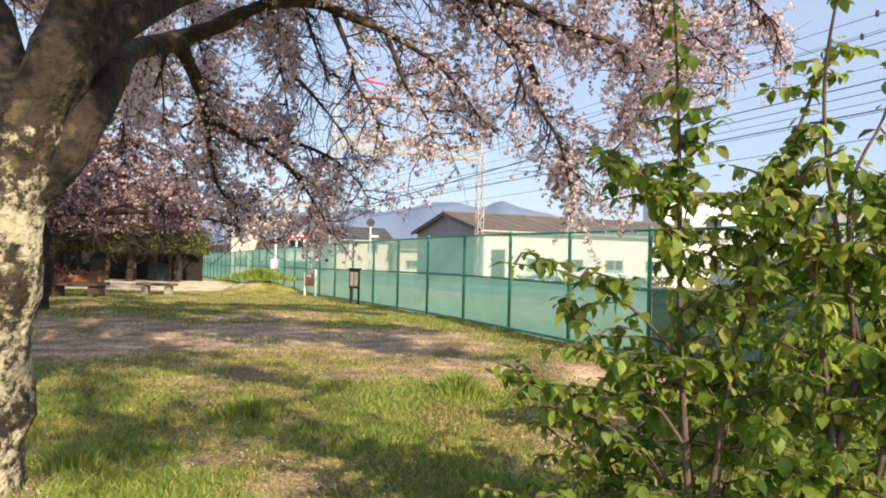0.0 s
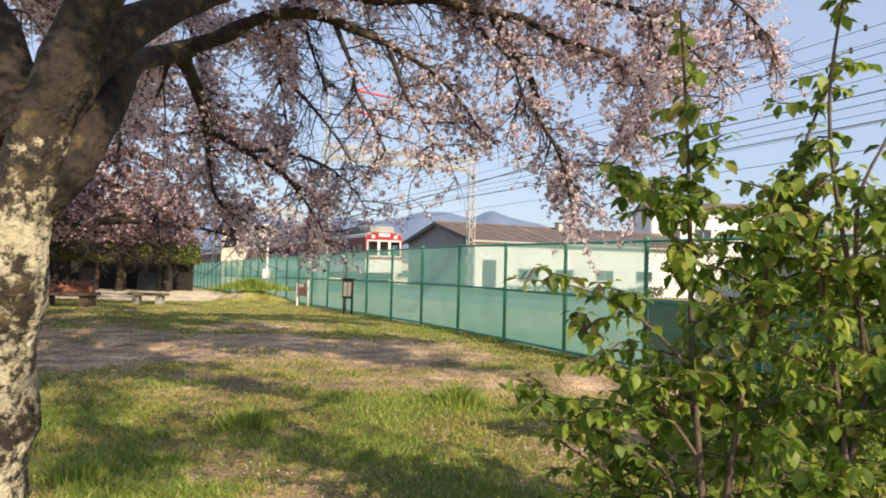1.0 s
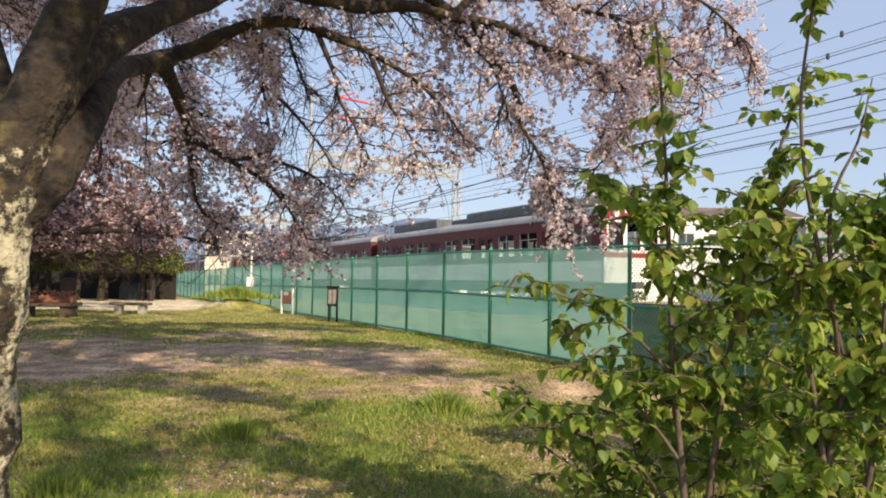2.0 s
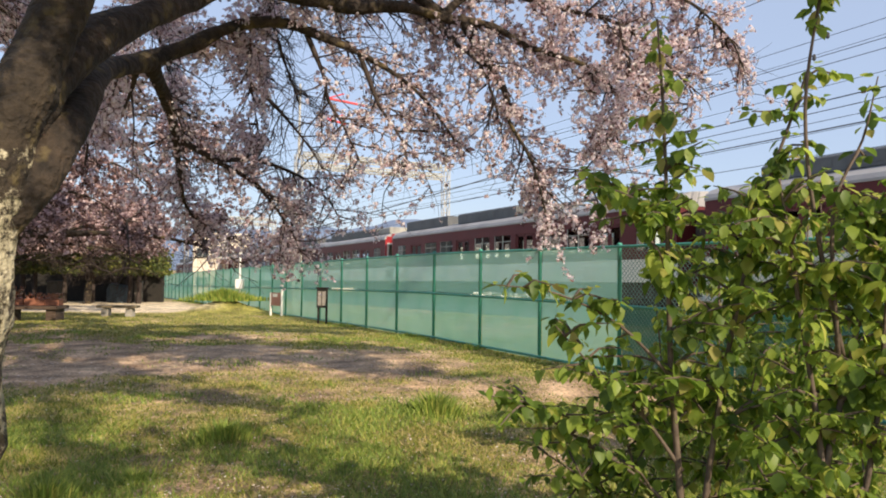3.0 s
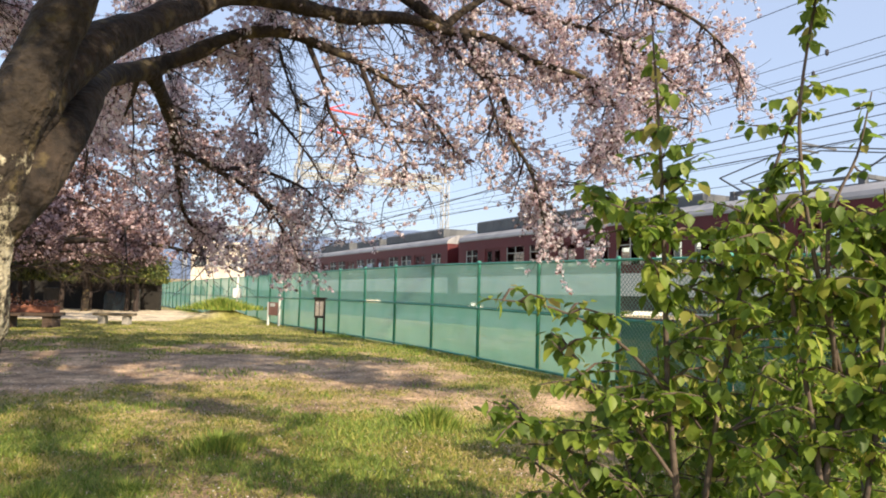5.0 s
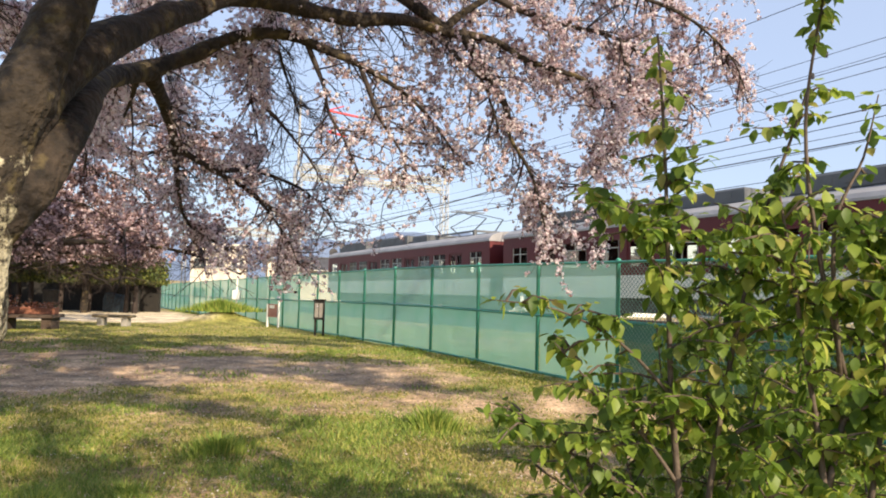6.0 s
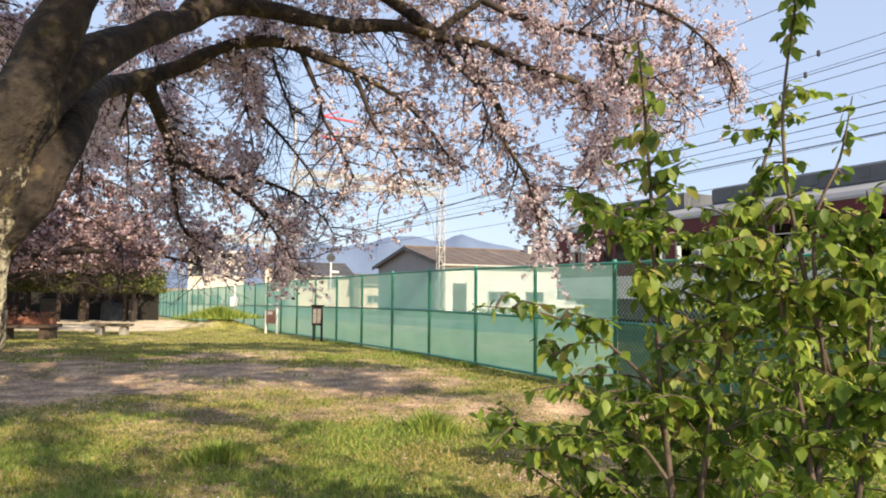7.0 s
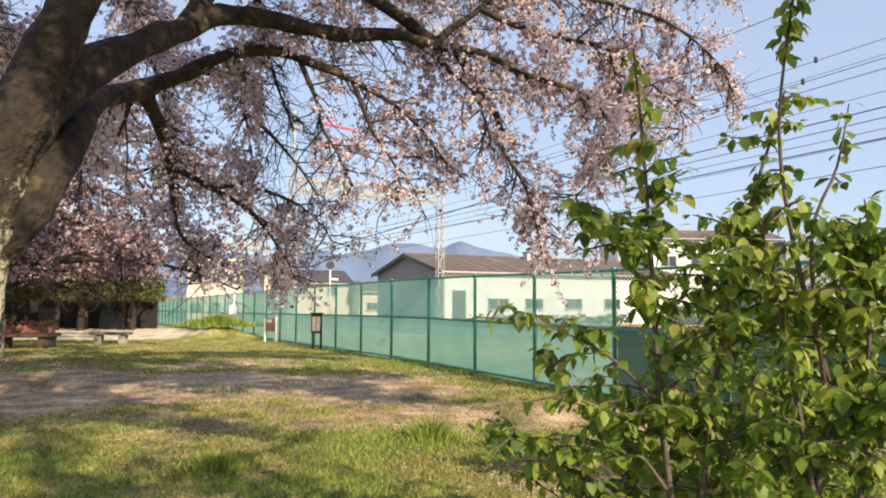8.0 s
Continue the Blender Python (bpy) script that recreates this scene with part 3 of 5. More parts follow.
def build_car(index, cab_front, cab_rear, pantograph):
    o = Vector((-(index * PITCH + PITCH / 2), 0, 0))
    half, wide = 10.1, 1.40
    sill, head, eave = 2.02, 2.96, 3.42
    body = Shape()
    cream = Shape()
    for sy in (-1, 1):
        y0, y1 = (wide - 0.05, wide) if sy > 0 else (-wide, -wide + 0.05)
        cream.box(-half, y0, 0.95, half, y1, 1.72)
        body.box(-half, y0 - 0.002, 1.72, half, y1 + 0.002, sill)
        body.box(-half, y0, head, half, y1, eave)
        x = -half
        for a, b, kind in car_openings():
            body.box(x, y0, sill, a, y1, head)
            x = b
        body.box(x, y0, sill, half, y1, head)
    # closed ends
    for end, cab in ((1, cab_front), (-1, cab_rear)):
        x0, x1 = (half - 0.06, half) if end > 0 else (-half, -half + 0.06)
        if not cab:
            body.box(x0, -wide + 0.05, 0.95, x1, -0.45, eave)
            body.box(x0, 0.45, 0.95, x1, wide - 0.05, eave)
            body.box(x0, -0.45, 2.95, x1, 0.45, eave)
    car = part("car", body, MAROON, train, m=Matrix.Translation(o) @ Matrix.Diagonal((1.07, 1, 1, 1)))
    part("lower_side", cream, CREAM_PAINT, car, "cream lower body side")
    # roof, rounded across
    prof = [(-1.43, 3.40), (-1.43, 3.47), (-1.36, 3.60), (-1.16, 3.73), (-0.75, 3.86), (0, 3.92), (0.75, 3.86), (1.16, 3.73), (1.36, 3.60), (1.43, 3.47), (1.43, 3.40)]
    roof = Shape()
    for x in (-half, half):
        roof.v += [(x, y, z) for y, z in prof]
    k = len(prof)
    roof.f = [(i, i + 1, k + i + 1, k + i) for i in range(k - 1)] + [tuple(range(k)), tuple(range(2 * k - 1, k - 1, -1)), (0, k, 2 * k - 1, k - 1)]
    part("roof", roof, CAR_ROOF, car, "silver-grey rounded roof")
    part("floor", Shape().box(-half + 0.06, -1.34, 0.98, half - 0.06, 1.34, 1.12), SEAT_GREY, car)
    part("underframe", Shape().box(-8.9, -1.2, 0.45, 8.9, 1.2, 0.95), UNDER, car)
    for c in (-6.9, 6.9):
        s = Shape().box(c - 1.5, -1.1, 0.25, c + 1.5, 1.1, 0.6)
        for wx in (-1.05, 1.05):
            s.tube([(c + wx, -0.75, 0.43), (c + wx, 0.75, 0.43)], 0.43, 14)
        part("bogie", s, UNDER, car)
    for sy in (-1, 1):
        for a, b, kind in car_openings():
            y = sy * (wide - 0.04)
            if kind == "door":
                m = Shape()
                for p, q in ((a, a + 0.13), (b - 0.13, b), ((a + b) / 2 - 0.09, (a + b) / 2 + 0.09)):
                    m.box(p, y - 0.012, sill, q, y + 0.012, head)
                m.box(a, y - 0.012, head - 0.1, b, y + 0.012, head)
                door = part("door", m, MAROON, car)
                part("pane", Shape().box(a + 0.13, y - 0.004, sill, b - 0.13, y + 0.004, head - 0.1), PANE, door)
            else:
                m = Shape()
                for p, q in ((a, a + 0.04), (b - 0.04, b), ((a + b) / 2 - 0.02, (a + b) / 2 + 0.02)):
                    m.box(p, y - 0.015, sill, q, y + 0.015, head)
                m.box(a, y - 0.016, head - 0.28, b, y + 0.016, head - 0.25)
                win = part("window", m, SEAT_GREY, car)
                part("pane", Shape().box(a + 0.04, y - 0.004, sill, b - 0.04, y + 0.004, head), PANE, win)
    # roof equipment
    if pantograph:
        layout = [(-9.2, -4.6, 0.42, 0.95), (-3.6, 1.2, 0.38, 0.95), (1.6, 3.2, 0.30, 0.8)]
    elif cab_front:
        layout = [(-8.6, -3.2, 0.36, 0.95), (-2.0, -0.4, 0.2, 0.7), (0.0, 8.0, 0.36, 1.0)]
    else:
        layout = [(-9.4, -3.8, 0.40, 0.95), (-2.6, 1.0, 0.34, 0.9), (2.2, 9.0, 0.36, 1.0)]
    for a, b, h, w in layout:
        s = Shape().box(a, -w, 3.78, b, w, 3.92 + h, bev=0.06)
        x = a + 0.4
        while x < b - 0.4:
            for sy in (-1, 1):
                s.box(x, sy * w - 0.012, 3.95, x + 0.30, sy * w + 0.012, 3.92 + h - 0.1)
            x += 0.62
        part("cooling_unit", s, EQUIP, car)
    if cab_front:
        part("roof_box", Shape().box(8.1, -0.9, 3.78, 9.7, 0.9, 4.26, bev=0.1), EQUIP_PALE, car, "pale beige roof box")
    if pantograph:
        s = Shape()
        for x in (4.2, 7.8):
            s.box(x - 0.06, -0.8, 4.02, x + 0.06, 0.8, 4.12)
            for y in (-0.7, 0.7):
                s.box(x - 0.08, y - 0.08, 3.74, x + 0.08, y + 0.08, 4.02)
        s.box(4.2, -0.72, 4.04, 7.8, -0.62, 4.12)
        s.box(4.2, 0.62, 4.04, 7.8, 0.72, 4.12)
        for x, kx in ((4.4, 5.0), (7.6, 7.0)):
            for y in (-0.6, 0.6):
                s.bar((x, y, 4.12), (kx + (0.9 if kx < 6 else -0.9) * -1.6, y * 0.8, 4.65), 0.05)
                s.bar((kx + (0.9 if kx < 6 else -0.9) * -1.6, y * 0.8, 4.65), (6.0, y * 0.9, 5.18), 0.04)
        for x in (5.75, 6.25):
            s.bar((x, -0.85, 5.2), (x, 0.85, 5.2), 0.06)
        part("pantograph", s, EQUIP, car, "raised pantograph on insulators")
    # driving cab
    for end, cab in ((1, cab_front), (-1, cab_rear)):
        if not cab:
            if not (end > 0 and index == 0) and not (end < 0 and index == 5):
                s = Shape().box(half if end > 0 else -half - 0.51, -0.55, 1.1, half + 0.51 if end > 0 else -half, 0.55, 3.05)
                part("gangway", s, UNDER, car)
            continue
        face = Shape()
        X0, X1 = (half - 0.07, half + 0.05) if end > 0 else (-half - 0.05, -half + 0.07)
        # openings: two side lights and the middle door light
        gaps = [(-1.2, -0.5), (-0.32, 0.32), (0.5, 1.2)]
        y = -wide
        for a, b in gaps + [(wide, wide)]:
            face.box(X0, y, 2.12, X1, a, 3.14)
            y = b
        face.box(X0, -wide, 3.14, X1, wide, 3.45)
        face.box(X0, -wide + 0.10, 3.45, X1, wide - 0.10, 3.62)
        face.box(X0, -wide + 0.45, 3.62, X1, wide - 0.45, 3.78)
        face.box(X0, -wide, 1.85, X1, wide, 2.12)
        front = part("cab_front", face, CAB_RED, car, "red cab front, coloured bright as in sunlight")
        part("lower_front", Shape().box(X0, -wide, 0.9, X1, wide, 1.85, bev=0.02), CREAM_PAINT, front, "cream lower cab front")
        e = X1 + 0.012 if end > 0 else X0 - 0.012
        e0, e1 = min(e, e - 0.03 * end), max(e, e - 0.03 * end)
        for a, b in gaps:
            s = Shape()
            for p, q, r, t in ((a - 0.09, a, 2.05, 3.2), (b, b + 0.09, 2.05, 3.2), (a - 0.09, b + 0.09, 3.14, 3.23), (a - 0.09, b + 0.09, 2.03, 2.12)):
                s.box(e0, p, r, e1, q, t)
            part("window_surround", s, CREAM_PAINT, front)
            part("windscreen", Shape().box((X0 + X1) / 2 - 0.005, a, 2.12, (X0 + X1) / 2 + 0.005, b, 3.14), PANE, front)
        part("destination_panel", Shape().box(e0, -0.42, 3.5, e1, 0.42, 3.7, bev=0.005), LAMP, front)
        for y in (-0.85, 0.85):
            part("headlight", Shape().tube([(e0 - 0.05, y, 3.46), (e1 + 0.04, y, 3.46)], 0.13, 12), LAMP, front)
            part("marker_light", Shape().tube([(e0 - 0.02, y * 1.2, 1.5), (e1 + 0.03, y * 1.2, 1.5)], 0.09, 10), LAMP, front)
        part("rear_partition", Shape().box((half - 1.9) * end - 0.03, -1.34, 1.1, (half - 1.9) * end + 0.03, 1.34, 3.4), SEAT_GREY, car)
        part("coupler", Shape().box(min(X1, X0 + 0.1) if end > 0 else X0 - 0.3, -0.2, 0.7, X1 + 0.3 if end > 0 else X1, 0.2, 0.95), UNDER, car)


for i, (cf, cr, pg) in enumerate(((1, 0, 0), (0, 1, 1), (1, 0, 0), (0, 0, 1), (0, 0, 0), (0, 1, 1))):
    build_car(i, cf, cr, pg)


# ---- buildings beyond the line ----
def frame_of(corner, along):
    """A space with x along a wall, y into the building."""
    a = Vector((along.x, along.y, 0)).normalized()
    b = Vector((-a.y, a.x, 0))
    return Matrix(((a.x, b.x, 0, corner[0]), (a.y, b.y, 0, corner[1]), (0, 0, 1, corner[2]), (0, 0, 0, 1)))


def add_window(house, x, z, w, h, y=0.0, wall=WALL_WHITE):
    s = Shape()
    for p, q, r, t in ((x, x + 0.07, z, z + h), (x + w - 0.07, x + w, z, z + h), (x, x + w, z + h - 0.07, z + h), (x, x + w, z, z + 0.07), (x + w / 2 - 0.04, x + w / 2 + 0.04, z, z + h)):
        s.box(p, y - 0.06, r, q, y + 0.02, t)
    win = part("window", s, LATTICE, house)
    part("pane", Shape().box(x + 0.07, y - 0.03, z + 0.07, x + w - 0.07, y - 0.012, z + h - 0.07), GLASS_DARK, win)
    part("sill", Shape().box(x - 0.05, y - 0.14, z - 0.06, x + w + 0.05, y - 0.002, z), LATTICE, win)


def gabled_house(name, corner, along, length, depth, eave, ridge, wall, end_wall, roof, label, windows=(), door=None, over=0.5):
    """x runs along the front wall; the ridge runs along x too."""
    h = thing(name, frame_of(corner, along), label, "house")
    part("wall", Shape().box(0, 0, -0.8, length, 0.2, eave), wall, h, "front wall")
    part("wall", Shape().box(0, depth - 0.2, -0.8, length, depth, eave), wall, h)
    for x in (-0.02, length - 0.18):
        s = Shape()
        pts = [(0, -0.8), (depth, -0.8), (depth, eave), (depth / 2, ridge), (0, eave)]
        s.v = [(x, y, z) for y, z in pts] + [(x + 0.2, y, z) for y, z in pts]
        s.f = [(0, 1, 2, 3, 4), (9, 8, 7, 6, 5)] + [(i, 5 + i, 5 + (i + 1) % 5, (i + 1) % 5) for i in range(5)]
        part("gable_wall", s, end_wall, h, "gable end wall")
    rise = (ridge - eave) / (depth / 2)
    for sgn in (1, -1):
        s = Shape()
        mid, edge = depth / 2, -over if sgn > 0 else depth + over
        low = eave - rise * over
        s.v = [(x, y, z) for x in (-over, length + over) for y, z in ((edge, low + 0.02), (mid, ridge + 0.02), (mid, ridge + 0.16), (edge, low + 0.16))]
        s.f = [(0, 1, 2, 3), (7, 6, 5, 4), (0, 4, 5, 1), (1, 5, 6, 2), (2, 6, 7, 3), (3, 7, 4, 0)]
        r = part("roof", s, roof, h)
        if sgn > 0:
            t = Shape()
            n = int(length / 1.2)
            for i in range(n):
                x = -over + (i + 0.5) * (length + 2 * over) / n
                t.box(x - 0.018, 0, 0, x + 0.018, 1, 0.02, Matrix(((1, 0, 0, 0), (0, mid - edge, 0, edge), (0, ridge - low, 1, low + 0.16), (0, 0, 0, 1))))
            part("roof_seam", t, roof, r)
            part("gutter", Shape().tube([(-over, edge - 0.06, low + 0.04), (length + over, edge - 0.06, low + 0.04)], 0.07, 6), LATTICE, r)
    part("ridge_cap", Shape().tube([(-over, depth / 2, ridge + 0.16), (length + over, depth / 2, ridge + 0.16)], 0.14, 6), roof, h)
    for x in (-over - 0.02, length + over - 0.06):
        for edge in (-over, depth + over):
            low = eave - rise * over
            part("barge_board", Shape().box(0, 0, -0.18, 0.08, 1, 0.16, Matrix(((1, 0, 0, x), (0, depth / 2 - edge, 0, edge), (0, ridge - low, 1, low + 0.03), (0, 0, 0, 1)))), ROOF_DARK, h)
    for x, z, w, hh in windows:
        add_window(h, x, z, w, hh)
    if door:
        x, w, hh = door
        d = part("door", Shape().box(x, -0.05, -0.8, x + w, 0.02, hh), ROOF_DARK, h)
        part("handle", Shape().box(x + w - 0.2, -0.09, hh / 2 - 0.5, x + w - 0.15, -0.05, hh / 2 - 0.3), LATTICE, d)
    return h


def flat_block(name, corner, along, length, depth, tall, wall, label, rows, cols, trim=ROOF_DARK, win=(1.5, 1.2)):
    h = thing(name, frame_of(corner, along), label, "building")
    s = Shape().box(0, 0, -1.0, length, depth, tall)
    part("wall", s, wall, h)
    part("parapet", Shape().box(-0.15, -0.15, tall, length + 0.15, depth + 0.15, tall + 0.35, bev=0.04), trim, h)
    for j in range(rows):
        for i in range(cols):
            add_window(h, (i + 0.5) * length / cols - win[0] / 2, 0.9 + j * (tall / rows), win[0], win[1])
    return h


HOUSE = (0.55, 58.0, fall(58.0))
# grey cladding on the gable ends puts their shade into the colour
warehouse = gabled_house("warehouse", HOUSE, ACROSS, 27.0, 13.5, 4.5, 6.1, WALL_WHITE, WALL_GREY, ROOF_TILE, "long white warehouse with a brown gabled roof, end walls greyed for shade",
             windows=[(4.4, 1.25, 2.2, 1.0), (8.3, 1.25, 2.0, 1.0), (12.8, 1.25, 2.0, 1.0), (17.5, 1.25, 2.0, 1.0), (22.5, 1.25, 2.0, 1.0)], door=(0.9, 1.3, 2.9))
vent = part("roof_vent", Shape().box(12.6, 5.6, 5.6, 13.2, 6.3, 6.75, bev=0.04), LATTICE, warehouse, "pale sheet-metal roof vent")
part("vent_cap", Shape().box(12.5, 5.5, 6.75, 13.3, 6.4, 6.84, bev=0.02), ROOF_DARK, vent)
gabled_house("house", (-17.5, 84.0, fall(84.0)), ACROSS, 7.5, 6.0, 4.6, 5.9, WALL_CREAM, WALL_CREAM, ROOF_DARK, "cream two-storey house with a dark tiled roof",
             windows=[(0.8, 3.0, 1.4, 1.1), (4.6, 3.0, 1.4, 1.1)])
gabled_house("house", (-9.5, 86.0, fall(86.0)), ACROSS, 9.0, 6.0, 3.6, 4.6, WALL_CREAM, WALL_CREAM, ROOF_TILE, "low house with a brown roof behind the railway", windows=[(1.0, 1.2, 1.5, 1.0), (5.0, 1.2, 1.5, 1.0)])
flat_block("apartment_block", (-30.6, 86.0, fall(86.0)), Vector((1, 0.25, 0)), 6.6, 8.0, 7.2, WALL_CREAM, "pale cream apartment block with balconies behind the trees", 2, 3, trim=WALL_CREAM)
flat_block("shop_building", (-21.6, 88.0, fall(88.0)), Vector((1, 0.3, 0)), 3.6, 5.0, 5.6, WALL_CREAM, "small pale building beyond the railway", 2, 1, trim=ROOF_DARK)
gabled_house("house", (20.0, 76.5, fall(76.0)), Vector((1, 0.04, 0)), 18.6, 7.0, 9.3, 10.3, WALL_WHITE, WALL_WHITE, ROOF_TILE, "long white house with a shallow brown roof beyond the railway",
             windows=[(1.4 + 3.4 * i, z, 1.8, 1.2) for i in range(5) for z in (2.0, 6.2)], over=0.25)
flat_block("office_block", (30.3, 60.0, fall(60.0)), Vector((0.99, 0.12, 0)), 18.0, 8.0, 7.0, WALL_GREY, "dark grey office block with a flat roof", 2, 6)


# ---- trees ----
def gappy(p, rng):
    """Blossom gathers in clouds with gaps of sky between."""
    return noise.noise(p * 1.15) + 0.6 * noise.noise(p * 2.9) > rng.uniform(-0.42, 0.12)


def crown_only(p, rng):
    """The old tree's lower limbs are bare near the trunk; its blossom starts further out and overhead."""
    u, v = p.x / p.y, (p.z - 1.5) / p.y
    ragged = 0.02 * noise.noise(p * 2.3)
    if -0.262 < u + ragged < -0.192 and 0.13 < v + ragged < 0.36:       # a gap of open sky between two limbs, cleared along the camera's sight lines
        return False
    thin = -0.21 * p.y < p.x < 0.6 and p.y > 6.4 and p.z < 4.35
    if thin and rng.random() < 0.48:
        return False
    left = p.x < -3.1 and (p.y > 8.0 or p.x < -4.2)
    if -0.43 < p.x / p.y < -0.33 and p.y < 9.0 and p.z < 3.6 and rng.random() < 0.75:      # the drooping limb stays bare: blossom thinned where it covers it from the camera
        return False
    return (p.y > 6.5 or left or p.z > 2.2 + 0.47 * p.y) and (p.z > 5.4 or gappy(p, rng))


def above(low, slope):
    """Keeps the skirts of the crown at head height."""
    return lambda p, rng: gappy(p * 0.6, rng) and p.z > low + slope * p.y + rng.uniform(-0.15, 0.5)


def blossom_clump(s, p, size, n, rng, flat=0.6):
    """A loose ball of petals, each a small bent blade."""
    for _ in range(n):
        d = Vector((rng.gauss(0, 1), rng.gauss(0, 1), rng.gauss(0, 1))).normalized()
        c = p + d * size * rng.uniform(0.3, 1.0)
        u = Vector((rng.gauss(0, 1), rng.gauss(0, 1), rng.gauss(0, 1))).cross(d)
        if u.length < 1e-3:
            continue
        u.normalize()
        w = (d * flat + Vector((rng.gauss(0, 1), rng.gauss(0, 1), rng.gauss(0, 1))) * 0.7).cross(u).normalized()
        r = size * rng.uniform(0.35, 0.62)
        k = len(s.v)
        e = d * r * 0.35
        s.v += [tuple(c - u * r), tuple(c - w * r * 0.8 - e), tuple(c + u * r), tuple(c + w * r * 0.8 - e)]
        s.f.append((k, k + 1, k + 2, k + 3))


def grow(s, sites, p, way, length, radius, level, rng, droop, kids=4, step=None):
    """A branch with its side branches; the ends of the finest leave sites for flowers."""
    n = 5
    pts, radii = [p.copy()], [radius]
    w = way.normalized()
    for i in range(n):
        w = (w + Vector((rng.gauss(0, 0.20), rng.gauss(0, 0.20), rng.gauss(0, 0.16))) + Vector((0, 0, -droop))).normalized()
        pts.append(pts[-1] + w * (length / n))
        radii.append(radius * (1 - 0.75 * (i + 1) / n))
    s.tube(pts, radii, 5 if level > 0 else 3)
    if level <= 1:
        for i in range(1, n + 1):
            sites += [pts[i - 1].lerp(pts[i], rng.random()) for _ in range(2 if level == 0 else 1)]
    if level == 0:
        return
    for k in range(kids):
        i = rng.randint(1, n)
        q = pts[i - 1].lerp(pts[i], rng.random())
        d = (pts[i] - pts[i - 1]).normalized()
        side = d.cross(Vector((rng.gauss(0, 1), rng.gauss(0, 1), rng.gauss(0, 1)))).normalized()
        grow(s, sites, q, d * 0.55 + side * 0.85, length * rng.uniform(0.45, 0.65), radius * 0.45, level - 1, rng, droop, kids)


def cherry_tree(base, limbs, trunk, label, seed, twig_len, kids, level, clump, petals, spacing, droop=0.06, trunk_n=14, keep=None, behind=False):
    """trunk and limbs: (points, first radius, last radius), relative to base."""
    rng = random.Random(seed)
    tree = thing("cherry_tree", Matrix.Translation(base), label, "tree", "cherry trees")
    pts, r0, r1 = trunk
    line = smooth_line(pts, 5)
    n = len(line)
    radii = [r1 + (r0 - r1) * (1 - i / (n - 1)) ** 0.75 + 0.08 * math.exp(-i / 2.5) * (r0 / 0.27) for i in range(n)]
    part("trunk", Shape().tube(line, radii, trunk_n * 2, 0.3), BARK if trunk_n > 10 else LIMB_BARK, tree, "grey lichen-spotted trunk" if trunk_n > 10 else "dark bare trunk", True)
    sites, twigs = [], Shape()
    for pts, r0, r1 in limbs:
        line = smooth_line(pts, 4)
        n = len(line)
        part("limb", Shape().tube(line, [r1 + (r0 - r1) * (1 - i / (n - 1)) ** 1.35 for i in range(n)], 12 if r0 > 0.04 else 6, 0.3), LIMB_BARK if r0 > 0.045 else TWIG, tree, smooth=True)
        run = 0.0
        for a, b in zip(line[2:], line[3:]):
            run += (b - a).length
            while run > spacing:
                run -= spacing
                d = (b - a).normalized()
                side = d.cross(Vector((rng.gauss(0, 1), rng.gauss(0, 1), rng.gauss(0, 1)))).normalized()
                if r0 > 0.045 and behind:
                    side = Vector((side.x, abs(side.y) + 1.2, side.z)).normalized()
                q = a.lerp(b, rng.random())
                w = q + Vector(base)
                if behind and w.y < 6.5 and w.z < 2.2 + 0.47 * w.y and w.x > -3.1:
                    continue
                grow(twigs, sites, q, d * 0.5 + side * 0.8 + Vector((0, 0, 0.1)), twig_len * rng.uniform(0.55, 1.25), 0.011 * twig_len + 0.003, level, rng, droop, kids)
    part("twig_growth", twigs, TWIG, tree)["kind"] = "stuff"
    crown = Shape()
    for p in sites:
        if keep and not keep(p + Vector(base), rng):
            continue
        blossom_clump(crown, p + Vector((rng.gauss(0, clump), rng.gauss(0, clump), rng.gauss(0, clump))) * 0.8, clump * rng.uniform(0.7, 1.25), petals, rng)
    part("blossom", crown, BLOSSOM if trunk_n > 10 else BLOSSOM_RED, tree, "pale pink blossom with bronze young leaves")["kind"] = "stuff"
    return tree


